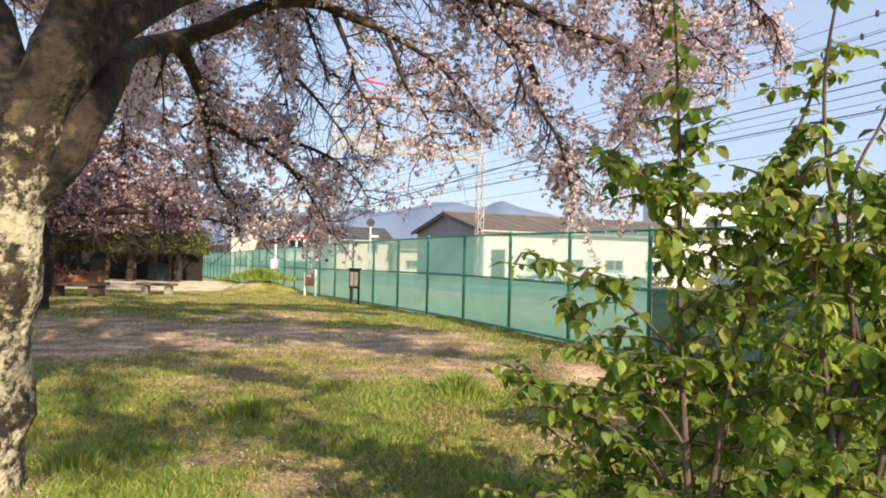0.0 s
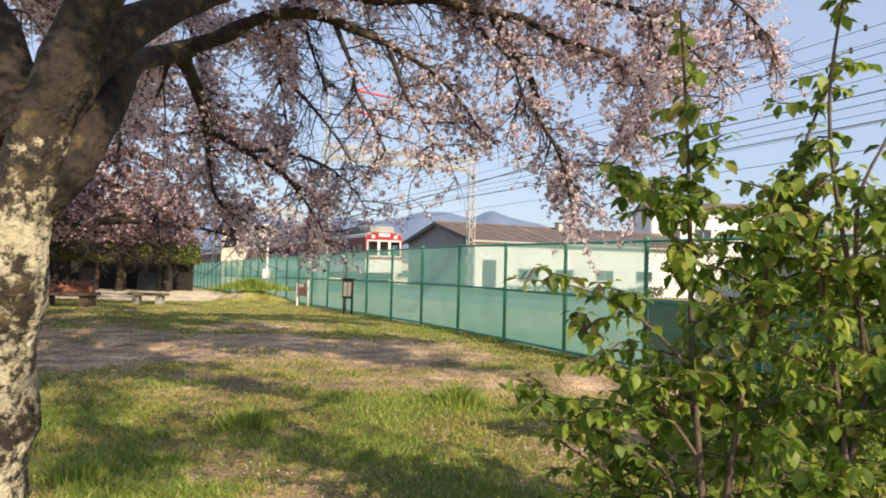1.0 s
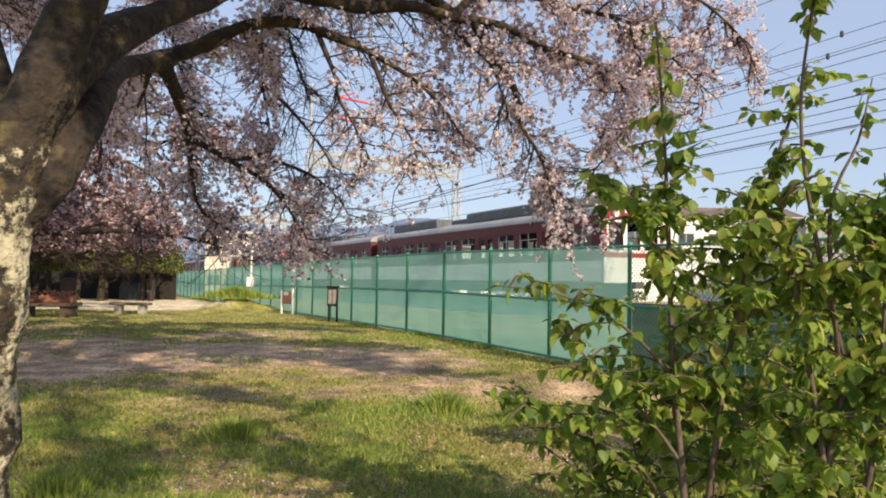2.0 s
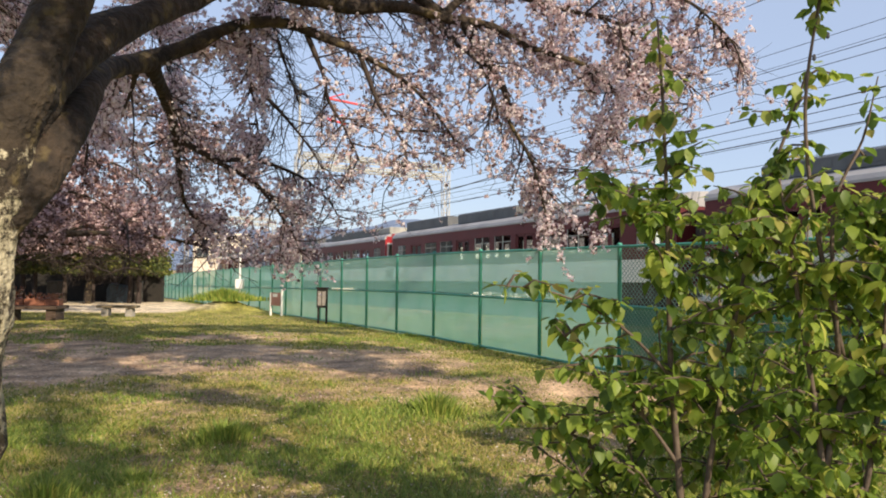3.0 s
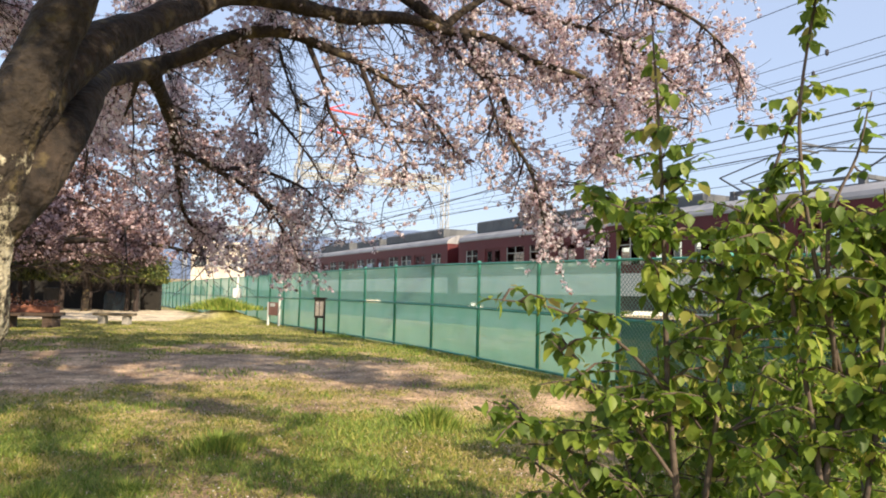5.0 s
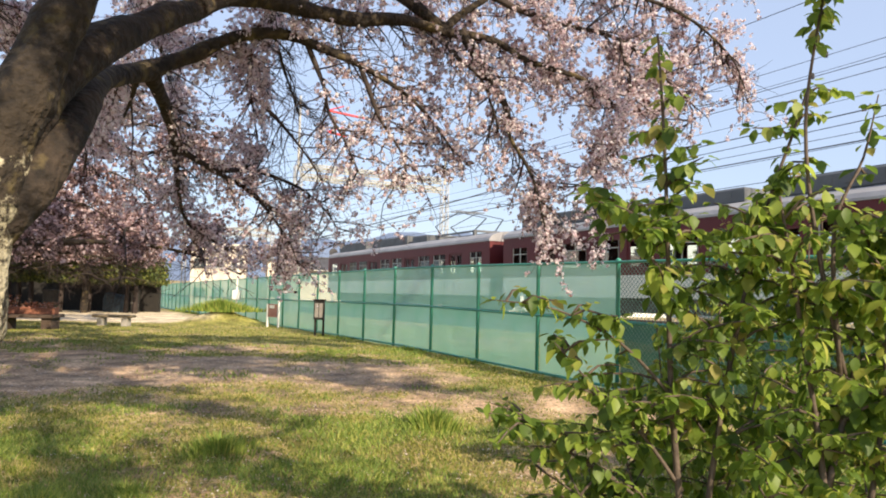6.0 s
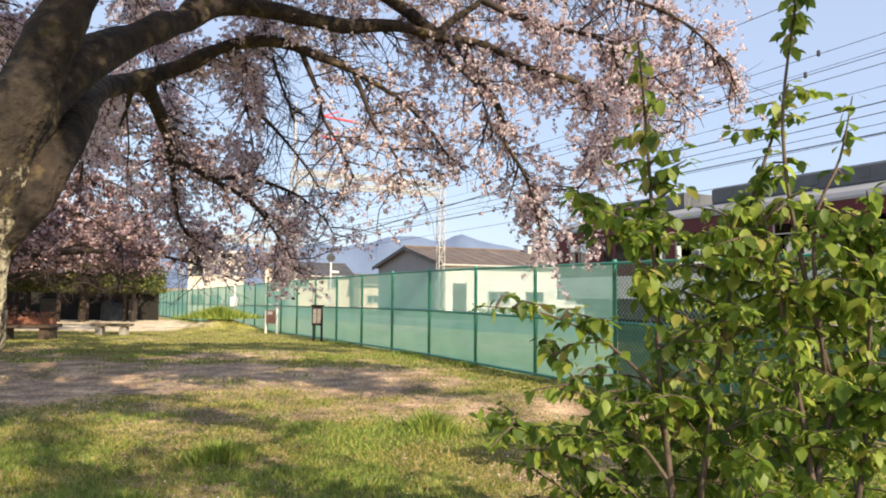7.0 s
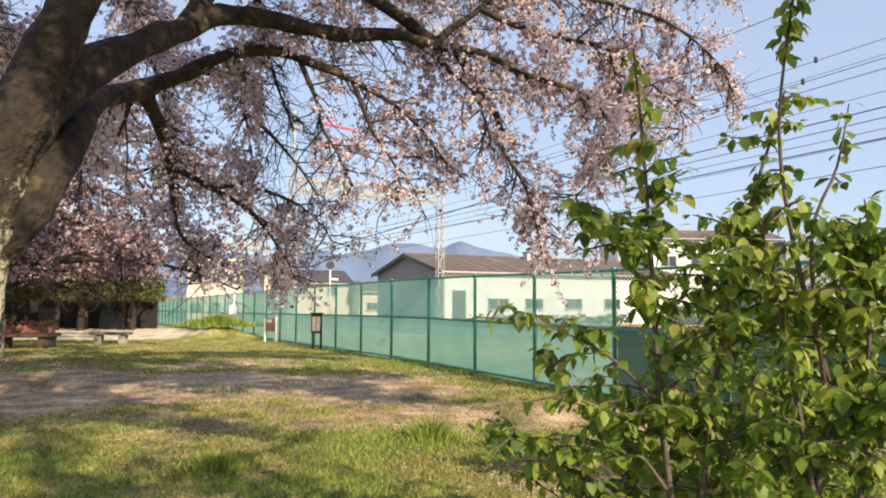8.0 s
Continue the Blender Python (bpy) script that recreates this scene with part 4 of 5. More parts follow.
def near_cherry():
    base = Vector((-2.92, 4.05, 0.0))

    def rel(pts):
        return [Vector(p) - base for p in pts]
    trunk = (rel([(-2.92, 4.05, -0.2), (-2.86, 4.05, 0.62), (-2.79, 4.05, 1.2), (-2.72, 4.05, 1.65), (-2.66, 4.08, 2.05), (-2.60, 4.15, 2.5), (-2.49, 4.25, 2.9), (-2.38, 4.35, 3.3), (-2.30, 4.5, 3.8),
                  (-2.50, 4.8, 4.62), (-2.9, 5.4, 5.6)]), 0.25, 0.06)
    limbs = [
        (rel([(-2.72, 4.10, 1.95), (-2.60, 4.30, 2.55), (-2.50, 4.75, 3.02), (-2.42, 5.3, 3.42), (-2.24, 6.0, 3.85), (-2.08, 6.4, 4.15), (-1.59, 6.8, 4.24), (-1.06, 7.1, 4.23), (-0.49, 7.3, 4.31), (0.0, 7.5, 4.26),
              (0.5, 7.6, 4.22), (0.89, 7.7, 4.03), (1.61, 7.8, 3.84), (2.02, 7.9, 3.44)]), 0.17, 0.022),
        (rel([(-2.24, 6.0, 3.85), (-2.16, 6.3, 4.35), (-2.0, 6.8, 5.1), (-1.63, 7.4, 6.0)]), 0.12, 0.04),
        (rel([(-2.66, 4.08, 1.72), (-2.49, 4.30, 2.18), (-2.52, 4.74, 2.62), (-2.68, 5.2, 2.92), (-2.86, 5.8, 3.18), (-2.83, 6.5, 3.45), (-2.52, 6.8, 3.72), (-2.17, 6.9, 3.93), (-1.74, 7.0, 4.02), (-1.35, 7.1, 3.93), (-1.01, 7.2, 3.82),
              (-0.72, 7.3, 3.69), (-0.43, 7.4, 3.52), (-0.18, 7.5, 3.3), (0.07, 7.5, 2.96)]), 0.145, 0.012),
        (rel([(-2.81, 6.5, 3.42), (-2.96, 7.3, 3.27), (-3.2, 8.2, 3.06), (-3.39, 8.8, 2.82), (-3.48, 9.5, 2.26), (-3.19, 10.5, 1.96)]), 0.075, 0.015),
        (rel([(-3.2, 8.2, 3.06), (-2.85, 8.6, 2.85), (-2.45, 9.0, 2.6), (-2.1, 9.3, 2.1), (-1.95, 9.4, 1.75)]), 0.045, 0.012),
        (rel([(-1.47, 7.1, 3.96), (-1.3, 7.2, 3.55), (-1.24, 7.2, 3.28), (-1.07, 7.25, 2.99), (-0.92, 7.3, 2.67)]), 0.032, 0.009),
        (rel([(-0.93, 7.25, 3.78), (-0.78, 7.3, 3.4), (-0.69, 7.3, 3.2), (-0.48, 7.4, 2.9), (-0.42, 7.4, 2.57)]), 0.032, 0.009),
        (rel([(-2.89, 6.4, 3.33), (-2.97, 6.5, 3.2), (-3.08, 6.6, 3.03)]), 0.035, 0.012),
        (rel([(0.12, 7.5, 4.28), (0.31, 7.5, 3.99), (0.5, 7.5, 3.68), (0.65, 7.45, 3.39), (0.67, 7.4, 3.11), (0.9, 7.3, 2.68), (1.03, 7.2, 2.14)]), 0.062, 0.011),
        (rel([(-0.83, 7.6, 4.89), (-0.44, 7.5, 4.59), (-0.03, 7.5, 4.27)]), 0.08, 0.07),
        (rel([(-2.0, 6.8, 5.1), (-1.5, 7.3, 5.2), (-0.83, 7.6, 4.89)]), 0.09, 0.08),
        (rel([(-0.07, 7.5, 4.29), (0.12, 7.5, 4.47), (0.43, 7.5, 4.69), (0.73, 7.4, 5.0)]), 0.055, 0.025),
        (rel([(0.43, 7.5, 4.69), (0.8, 7.6, 4.56), (1.28, 7.7, 4.46), (1.94, 7.8, 4.34), (2.42, 7.9, 4.01), (2.84, 8.0, 3.61), (2.71, 8.0, 3.34)]), 0.04, 0.008),
        (rel([(-0.13, 7.5, 4.21), (0.12, 7.3, 3.89), (0.35, 7.2, 3.65), (0.53, 7.1, 3.12)]), 0.034, 0.009),
        (rel([(-1.63, 7.4, 6.0), (-0.85, 7.8, 5.6), (0.44, 7.6, 5.13), (1.71, 7.6, 4.85), (2.53, 7.6, 4.6), (3.13, 7.7, 4.18), (3.32, 7.7, 3.79)]), 0.05, 0.008),
        (rel([(-2.9, 5.4, 5.6), (-2.5, 6.5, 5.7), (-1.6, 7.5, 5.6), (-0.2, 8.4, 5.4)]), 0.05, 0.015),
        (rel([(-2.86, 5.8, 3.18), (-3.4, 7.0, 3.6), (-4.2, 8.4, 3.9), (-5.0, 9.8, 3.7), (-5.6, 10.8, 3.1)]), 0.07, 0.015),
        (rel([(-2.42, 4.5, 3.8), (-3.0, 6.2, 4.4), (-3.6, 8.0, 4.8), (-4.0, 9.6, 4.7), (-4.3, 11.0, 4.2)]), 0.08, 0.015),
        (rel([(-2.0, 6.8, 5.1), (-2.2, 8.2, 5.0), (-2.3, 9.4, 4.6), (-2.2, 10.4, 4.0)]), 0.06, 0.012),
        (rel([(-2.17, 6.9, 3.93), (-2.3, 7.9, 4.1), (-2.5, 8.8, 3.9), (-2.6, 9.6, 3.4)]), 0.04, 0.01),
        # limbs overhead, out of view, added to shade trunk, crown and lawn
        (rel([(-2.41, 4.35, 3.39), (-1.7, 3.9, 4.2), (-0.8, 3.4, 4.8), (0.3, 3.0, 5.0), (1.4, 2.7, 4.9)]), 0.10, 0.02),
        (rel([(-2.42, 4.5, 3.8), (-1.6, 5.0, 4.8), (-0.5, 5.2, 5.5), (0.8, 5.2, 5.7), (2.0, 5.0, 5.4)]), 0.10, 0.02),
        (rel([(-1.63, 7.4, 6.0), (-0.6, 7.0, 6.6), (0.8, 6.6, 6.8), (2.2, 6.2, 6.4)]), 0.06, 0.02),
        (rel([(-2.9, 5.4, 5.6), (-2.2, 5.8, 6.6), (-1.2, 6.0, 7.2), (0.2, 5.8, 7.3)]), 0.06, 0.02),
        (rel([(-1.63, 7.4, 6.0), (-1.4, 8.4, 6.5), (-0.6, 9.2, 6.6), (0.6, 9.6, 6.2)]), 0.06, 0.02),
        (rel([(-2.9, 5.4, 5.6), (-3.4, 6.6, 6.4), (-3.8, 8.0, 6.7), (-4.0, 9.4, 6.2)]), 0.06, 0.02),
        (rel([(0.3, 3.0, 5.0), (1.2, 2.1, 4.7), (2.3, 1.5, 4.5), (3.2, 1.0, 4.4)]), 0.05, 0.02),
        (rel([(-1.7, 3.9, 4.2), (-0.6, 3.0, 4.3), (0.6, 2.4, 4.25), (1.6, 2.0, 4.1)]), 0.05, 0.02),
        (rel([(-0.6, 9.2, 6.6), (0.8, 9.0, 6.9), (2.2, 8.6, 7.0), (3.6, 8.2, 6.6)]), 0.05, 0.02),
        (rel([(0.6, 9.6, 6.2), (1.8, 10.0, 6.5), (3.0, 10.0, 6.4), (4.2, 9.6, 6.1)]), 0.05, 0.02),
        (rel([(0.8, 6.6, 6.8), (2.0, 7.2, 7.2), (3.4, 7.4, 7.0), (4.6, 7.4, 6.6)]), 0.05, 0.02),
        (rel([(-2.70, 4.1, 2.2), (-3.05, 4.25, 2.9), (-3.5, 4.5, 3.5), (-4.1, 5.0, 4.2), (-4.8, 6.0, 4.8)]), 0.20, 0.04),
        (rel([(-3.5, 4.5, 3.5), (-4.0, 5.6, 3.9), (-4.6, 7.0, 4.2), (-5.2, 8.4, 4.1)]), 0.06, 0.015),
        # more unseen limbs, set towards the sun to shade trunk and left crown
        (rel([(-1.7, 3.9, 4.2), (-1.0, 2.6, 4.85), (-0.2, 1.4, 5.05), (0.6, 0.4, 5.15)]), 0.07, 0.02),
        (rel([(-1.0, 2.6, 4.85), (-1.1, 1.6, 5.1), (-0.9, 0.6, 5.3), (-0.5, -0.3, 5.3)]), 0.05, 0.02),
        (rel([(-0.8, 3.4, 4.8), (-0.6, 2.2, 5.6), (-0.3, 1.0, 5.9), (0.2, -0.2, 5.8)]), 0.06, 0.02),
        (rel([(0.3, 3.0, 5.0), (0.9, 2.0, 5.9), (1.4, 1.0, 6.2), (1.6, 0.0, 6.1)]), 0.05, 0.02),
        (rel([(-0.5, 5.2, 5.5), (0.4, 3.9, 6.4), (1.0, 2.6, 6.9), (1.4, 1.5, 6.9)]), 0.06, 0.02),
        (rel([(-0.6, 2.2, 5.6), (-1.0, 1.2, 6.2), (-0.8, 0.2, 6.4), (-0.3, -0.8, 6.2)]), 0.04, 0.015),
        (rel([(-1.2, 6.0, 7.2), (-0.9, 4.8, 7.4), (-0.6, 3.4, 7.3), (-0.4, 2.0, 6.9)]), 0.05, 0.015),
        (rel([(0.2, 5.8, 7.3), (0.5, 4.6, 7.6), (0.9, 3.4, 7.5), (1.3, 2.2, 7.2)]), 0.05, 0.015),
        (rel([(-2.2, 5.8, 6.6), (-1.9, 4.6, 6.9), (-1.5, 3.4, 6.8), (-1.2, 2.2, 6.5)]), 0.05, 0.015),
        (rel([(-2.9, 5.4, 5.6), (-2.6, 4.2, 6.1), (-2.2, 3.0, 6.2), (-1.8, 1.8, 6.0)]), 0.05, 0.015),
        (rel([(-2.85, 8.6, 2.85), (-2.5, 9.2, 2.95), (-2.0, 9.6, 2.8), (-1.65, 9.8, 2.5), (-1.5, 9.9, 2.25)]), 0.035, 0.01),
        (rel([(-2.5, 8.8, 3.9), (-2.2, 9.4, 3.6), (-1.9, 9.9, 3.2), (-1.7, 10.2, 2.8)]), 0.03, 0.01),
        (rel([(-2.45, 9.0, 2.6), (-2.35, 9.5, 2.5), (-2.2, 9.9, 2.3), (-2.1, 10.1, 2.0)]), 0.03, 0.01),
        # unseen limbs, added for the shadow patches on the lawn
        (rel([(1.6, 0.0, 6.1), (1.85, -0.6, 5.6), (2.1, -1.2, 5.1), (2.3, -1.9, 4.8)]), 0.04, 0.015),
        (rel([(3.2, 1.0, 4.4), (3.15, 0.0, 4.7), (2.9, -1.0, 4.85), (2.6, -1.8, 4.9)]), 0.04, 0.015),
        (rel([(2.0, 5.0, 5.4), (3.2, 4.2, 5.4), (4.4, 3.4, 5.2), (5.4, 2.8, 4.9)]), 0.05, 0.02),
        (rel([(1.94, 7.8, 4.34), (2.0, 7.6, 3.7), (1.75, 7.4, 3.0), (1.35, 7.3, 2.45)]), 0.03, 0.008),
    ]
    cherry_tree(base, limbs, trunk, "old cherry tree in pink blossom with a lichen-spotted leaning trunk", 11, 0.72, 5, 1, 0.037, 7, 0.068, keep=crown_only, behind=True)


near_cherry()


def spread_limbs(rng, forks, reach, top, low):
    """Wide, low, outward limbs for a spreading cherry."""
    out = []
    for i in range(forks):
        a = 2 * math.pi * (i + rng.uniform(-0.25, 0.25)) / forks
        r = reach * rng.uniform(0.75, 1.1)
        h = rng.uniform(0.35, 1.0) * top
        d = Vector((math.cos(a), math.sin(a), 0))
        pts = [Vector((0, 0, low)), d * r * 0.25 + Vector((0, 0, low + (h - low) * 0.55)), d * r * 0.55 + Vector((0, 0, h)), d * r * 0.85 + Vector((0, 0, h * 0.92)), d * r * 1.1 + Vector((0, 0, h * 0.72))]
        out.append((pts, 0.11, 0.02))
        for t in (1, 2, 3):
            e = Vector((-d.y, d.x, 0)) * rng.choice((-1, 1))
            q = pts[t]
            out.append(([q, q + d * 0.5 + e * 0.7 + Vector((0, 0, 0.25)), q + d * 0.9 + e * 1.6 + Vector((0, 0, 0.1)), q + d * 1.3 + e * 2.3 + Vector((0, 0, -0.5))], 0.05, 0.012))
    return out


for seed, (x, y, reach, top, low, lean) in enumerate(((-10.0, 15.6, 4.8, 6.2, 2.2, 0.5), (-16.0, 25.5, 5.6, 5.6, 2.2, -0.2), (-22.0, 33.0, 5.0, 5.4, 2.2, 0.2), (-18.5, 19.0, 4.5, 6.2, 2.2, -0.3), (-19.5, 38.5, 3.8, 5.0, 2.4, 0.2))):
    rng = random.Random(40 + seed)
    z = height(x, y)
    cherry_tree(Vector((x, y, z)), spread_limbs(rng, 7, reach, top, low), ([Vector((0, 0, -0.2)), Vector((lean * 0.4, 0, low * 0.5)), Vector((lean * 0.2, 0, low)), Vector((0, 0, low + 0.4))], 0.17, 0.13),
                "spreading cherry tree in full pink blossom on the lawn", 60 + seed, 0.9, 4, 1, 0.085 if y < 20 else 0.12, 5, 0.17 if y < 20 else 0.22, 0.05, 8, keep=above(1.95 if y < 20 else 2.3, 0.0))


def evergreens():
    """Dark clipped evergreens that close the sandy play area."""
    rng = random.Random(5)
    for i in range(14):
        x, y = -34.9 + i * 1.37 + rng.uniform(-0.4, 0.4), 41.0 - 0.1 * i + rng.uniform(-0.8, 0.8)
        base = Vector((x, y, fall(y)))
        t = thing("evergreen_tree", Matrix.Translation(base), "dark evergreen tree with a bare trunk behind the sand", "tree", "evergreen trees")
        part("trunk", Shape().tube([(0, 0, -0.2), (0.05, 0, 0.9), (0, 0.05, 2.0), (0.1, 0, 3.0)], [0.17, 0.13, 0.11, 0.06], 8), TWIG, t)
        s = Shape()
        for _ in range(640):
            a, r = rng.uniform(0, 6.28), math.sqrt(rng.random()) * 1.8
            z = rng.uniform(1.7, 3.4)
            edge = 1 - abs(z - 2.3) / 1.8
            blossom_clump(s, Vector((math.cos(a) * r * max(edge, 0.35), math.sin(a) * r * max(edge, 0.35), z)), 0.16, 4, rng)
        part("crown", s, EVERGREEN, t)["kind"] = "stuff"
    s = Shape()
    # near-black sheet added in place of the deep shade under the crowns
    tagged(part("wall_back", Shape().box(-46, 43.6, -1.2, -17.4, 43.9, 2.0, bev=0.01), BOARD_AND_SHADE), "near-black sheet standing in for the shade under the evergreens", "wall", kind="structure")
    for _ in range(5200):
        x = rng.uniform(-42, -17)
        y = 44.0 - 0.1 * (x + 30) + rng.uniform(0, 1.4)
        blossom_clump(s, Vector((x, y, fall(y) + rng.uniform(1.7, 3.3))), 0.22, 4, rng)
    tagged(part("hedge", s, EVERGREEN), "tall dark hedge behind the evergreens", "hedge", kind="stuff")


evergreens()


def wall_weeds():
    """Rank weeds and low bushes along the foot of the warehouse."""
    rng = random.Random(31)
    m = frame_of(HOUSE, ACROSS)
    s = Shape()
    for _ in range(900):
        x = rng.uniform(1.8, 20.0)
        tall = 0.75 + 0.6 * noise.noise(Vector((x * 0.7, 3, 0)))
        blossom_clump(s, m @ Vector((x, rng.uniform(-1.3, -0.5), rng.uniform(0.0, max(tall, 0.25)))), 0.17, 4, rng)
    tagged(part("weeds", s, EVERGREEN), "rank green weeds along the warehouse wall", "weeds", kind="stuff")


wall_weeds()


# ---- the sapling by the camera ----
def leaf_verts(rng, long):
    """A pointed leaf folded along its midrib and bent down at the tip; x runs to the tip."""
    w = long * rng.uniform(0.30, 0.40)
    bend = rng.uniform(0.10, 0.28) * long
    fold = rng.uniform(0.10, 0.30) * w
    mid = [(0, 0), (0.14, 0.002), (0.45, -0.15), (0.75, -0.5), (1.0, -1.0)]
    half = [0.0, 0.55, 1.0, 0.62, 0.0]
    v = []
    for (x, d), h in zip(mid, half):
        v.append((x * long, 0, d * bend))
        if h:
            v += [(x * long, h * w, d * bend + fold * h), (x * long, -h * w, d * bend + fold * h)]
    f = [(0, 1, 2), (0, 3, 1), (1, 4, 5, 2), (1, 3, 6, 4), (4, 7, 8, 5), (4, 6, 9, 7), (7, 10, 8), (7, 9, 10)]
    return v, f


def build_sapling(name, base, stems, label, seed, singles, extra):
    """stems: (points relative to base, first radius, leaf spacing, leafy from this share of the length, side shoots, shoot length)."""
    rng = random.Random(seed)
    bush = thing(name, Matrix.Translation(base), label, "shrub", "young shrubs")
    kinds = []
    for i in range(5):
        s = Shape()
        s.add(*leaf_verts(rng, 0.060))
        kinds.append(s.mesh("leaf", LEAF, True))
    twigs, spots = Shape(), []

    def leafy(line, gap, start):
        run = 0.0
        n = len(line)
        for i in range(n - 1):
            a, b = line[i], line[i + 1]
            run += (b - a).length
            if i / n < start:
                run = 0
                continue
            while run > gap * 0.52:
                run -= gap * 0.52
                p = a.lerp(b, rng.random())
                yaw = rng.uniform(-math.pi, math.pi)
                spots.append((p, yaw, rng.uniform(0.1, 1.45), rng.uniform(0.5, 1.3)))
        for _ in range(3):
            spots.append((line[-1], rng.uniform(-math.pi, math.pi), rng.uniform(-0.6, 0.5), rng.uniform(0.5, 0.9)))

    for pts, r, gap, start, shoots, reach in stems:
        line = smooth_line(pts, 4)
        n = len(line)
        part("stem", Shape().tube(line, [r * (1 - 0.75 * i / (n - 1)) for i in range(n)], 7, 0.1), STEM, bush, smooth=True)
        leafy(line, gap, start)
        for k in range(shoots):
            i = rng.randint(int(n * 0.25), n - 2)
            q = line[i]
            a = rng.uniform(-math.pi, math.pi)
            d = Vector((math.cos(a), math.sin(a) * 0.8, rng.uniform(0.0, 0.7))).normalized()
            if q.z > 1.85 and rng.random() < 0.4:
                continue
            L = reach * rng.uniform(0.6, 1.2) * min(1.0, max(0.42, (2.3 - q.z) / 0.6))
            sub = [q, q + d * L * 0.35 + Vector((0, 0, 0.02)), q + d * L * 0.7 + Vector((0, 0, 0.01 * L)), q + d * L + Vector((0, 0, -0.08 * L))]
            twigs.tube(sub, [0.006, 0.005, 0.004, 0.002], 5)
            leafy(smooth_line(sub, 3), gap * 0.9, 0.1)
    part("twig_growth", twigs, STEM, bush)["kind"] = "stuff"
    rng.shuffle(spots)
    many = Shape()
    for i, (p, yaw, down, size) in enumerate(spots):
        d = Vector((math.cos(yaw), math.sin(yaw), 0)) * 0.018
        m = Matrix.Translation(p + d) @ Euler((rng.uniform(-0.5, 0.5), down, yaw), "XYZ").to_matrix().to_4x4() @ Matrix.Scale(size, 4)
        if i < singles:
            part("leaf", kinds[i % 5], None, bush, m=m)
        else:
            v, f = leaf_verts(rng, 0.060)
            many.add([tuple(m @ Vector(q)) for q in v], f)
    if many.v:
        part("foliage", many, LEAF_MANY, bush, smooth=True)["kind"] = "stuff"
    return bush


def V3(*p):
    return [Vector(q) for q in p]


sapling = build_sapling("sapling", Vector((0.93, 2.70, 0.0)), [
    (V3((0, 0, -0.05), (-0.06, 0, 0.7), (-0.10, 0, 1.15), (-0.12, 0, 1.7), (-0.14, 0, 2.1), (-0.17, 0, 2.5)), 0.016, 0.026, 0.3, 34, 0.30),
    (V3((0, 0, 0.3), (0.05, -0.02, 0.8), (0.12, -0.04, 1.3), (0.23, -0.05, 1.8), (0.33, -0.05, 2.1), (0.40, -0.05, 2.32)), 0.014, 0.026, 0.2, 32, 0.32),
    (V3((-0.05, 0, 0.75), (-0.2, 0.0, 0.95), (-0.38, 0.02, 1.12), (-0.55, 0.02, 1.3)), 0.009, 0.04, 0.3, 16, 0.2),
    (V3((-0.09, 0, 1.1), (-0.3, -0.02, 1.3), (-0.55, -0.02, 1.42), (-0.8, -0.03, 1.45)), 0.008, 0.04, 0.3, 8, 0.14),
    (V3((0.02, 0.02, 0.5), (-0.2, 0.1, 0.7), (-0.45, 0.15, 0.85), (-0.68, 0.18, 0.98)), 0.009, 0.04, 0.3, 16, 0.25),
    (V3((-0.12, 0.02, 1.55), (-0.25, 0.04, 1.75), (-0.35, 0.05, 1.9)), 0.007, 0.035, 0.1, 14, 0.22),
], "young cherry sapling with glossy fresh green leaves by the lawn", 3, 170, 0)
sapling_b = build_sapling("sapling", Vector((1.36, 2.50, 0.0)), [
    (V3((0, 0, -0.05), (-0.04, 0, 0.6), (-0.07, 0, 0.95), (-0.16, 0, 1.5), (-0.22, 0.0, 1.85)), 0.018, 0.026, 0.2, 32, 0.32),
    (V3((-0.05, 0, 0.8), (0.03, 0, 1.15), (0.10, 0, 1.5), (0.16, 0.02, 1.75)), 0.014, 0.026, 0.1, 26, 0.30),
    (V3((0.02, 0, 1.2), (-0.10, -0.02, 1.7), (-0.14, -0.02, 2.1), (-0.10, -0.02, 2.45), (-0.05, -0.02, 2.75)), 0.010, 0.075, 0.6, 0, 0.10),
    (V3((-0.11, -0.02, 2.38), (-0.08, -0.02, 2.55), (-0.06, -0.02, 2.75)), 0.004, 0.018, 0.0, 3, 0.06),
    (V3((0.0, 0, 1.2), (-0.06, -0.06, 1.72), (0.03, -0.08, 1.98), (0.07, -0.1, 2.2)), 0.009, 0.06, 0.5, 4, 0.12),
    (V3((-0.02, 0, 0.5), (0.25, -0.1, 0.9), (0.4, -0.12, 1.35), (0.45, -0.14, 1.85)), 0.014, 0.026, 0.2, 32, 0.32),
    (V3((-0.05, 0, 0.6), (-0.2, 0.05, 0.72), (-0.32, 0.1, 0.95)), 0.009, 0.04, 0.1, 16, 0.25),
    (V3((0, 0, 0.3), (0.10, -0.04, 0.9), (0.14, -0.05, 1.45), (0.15, -0.06, 1.80)), 0.013, 0.024, 0.3, 30, 0.24),
], "leafy sapling with long upright shoots beside the lawn", 8, 130, 0)
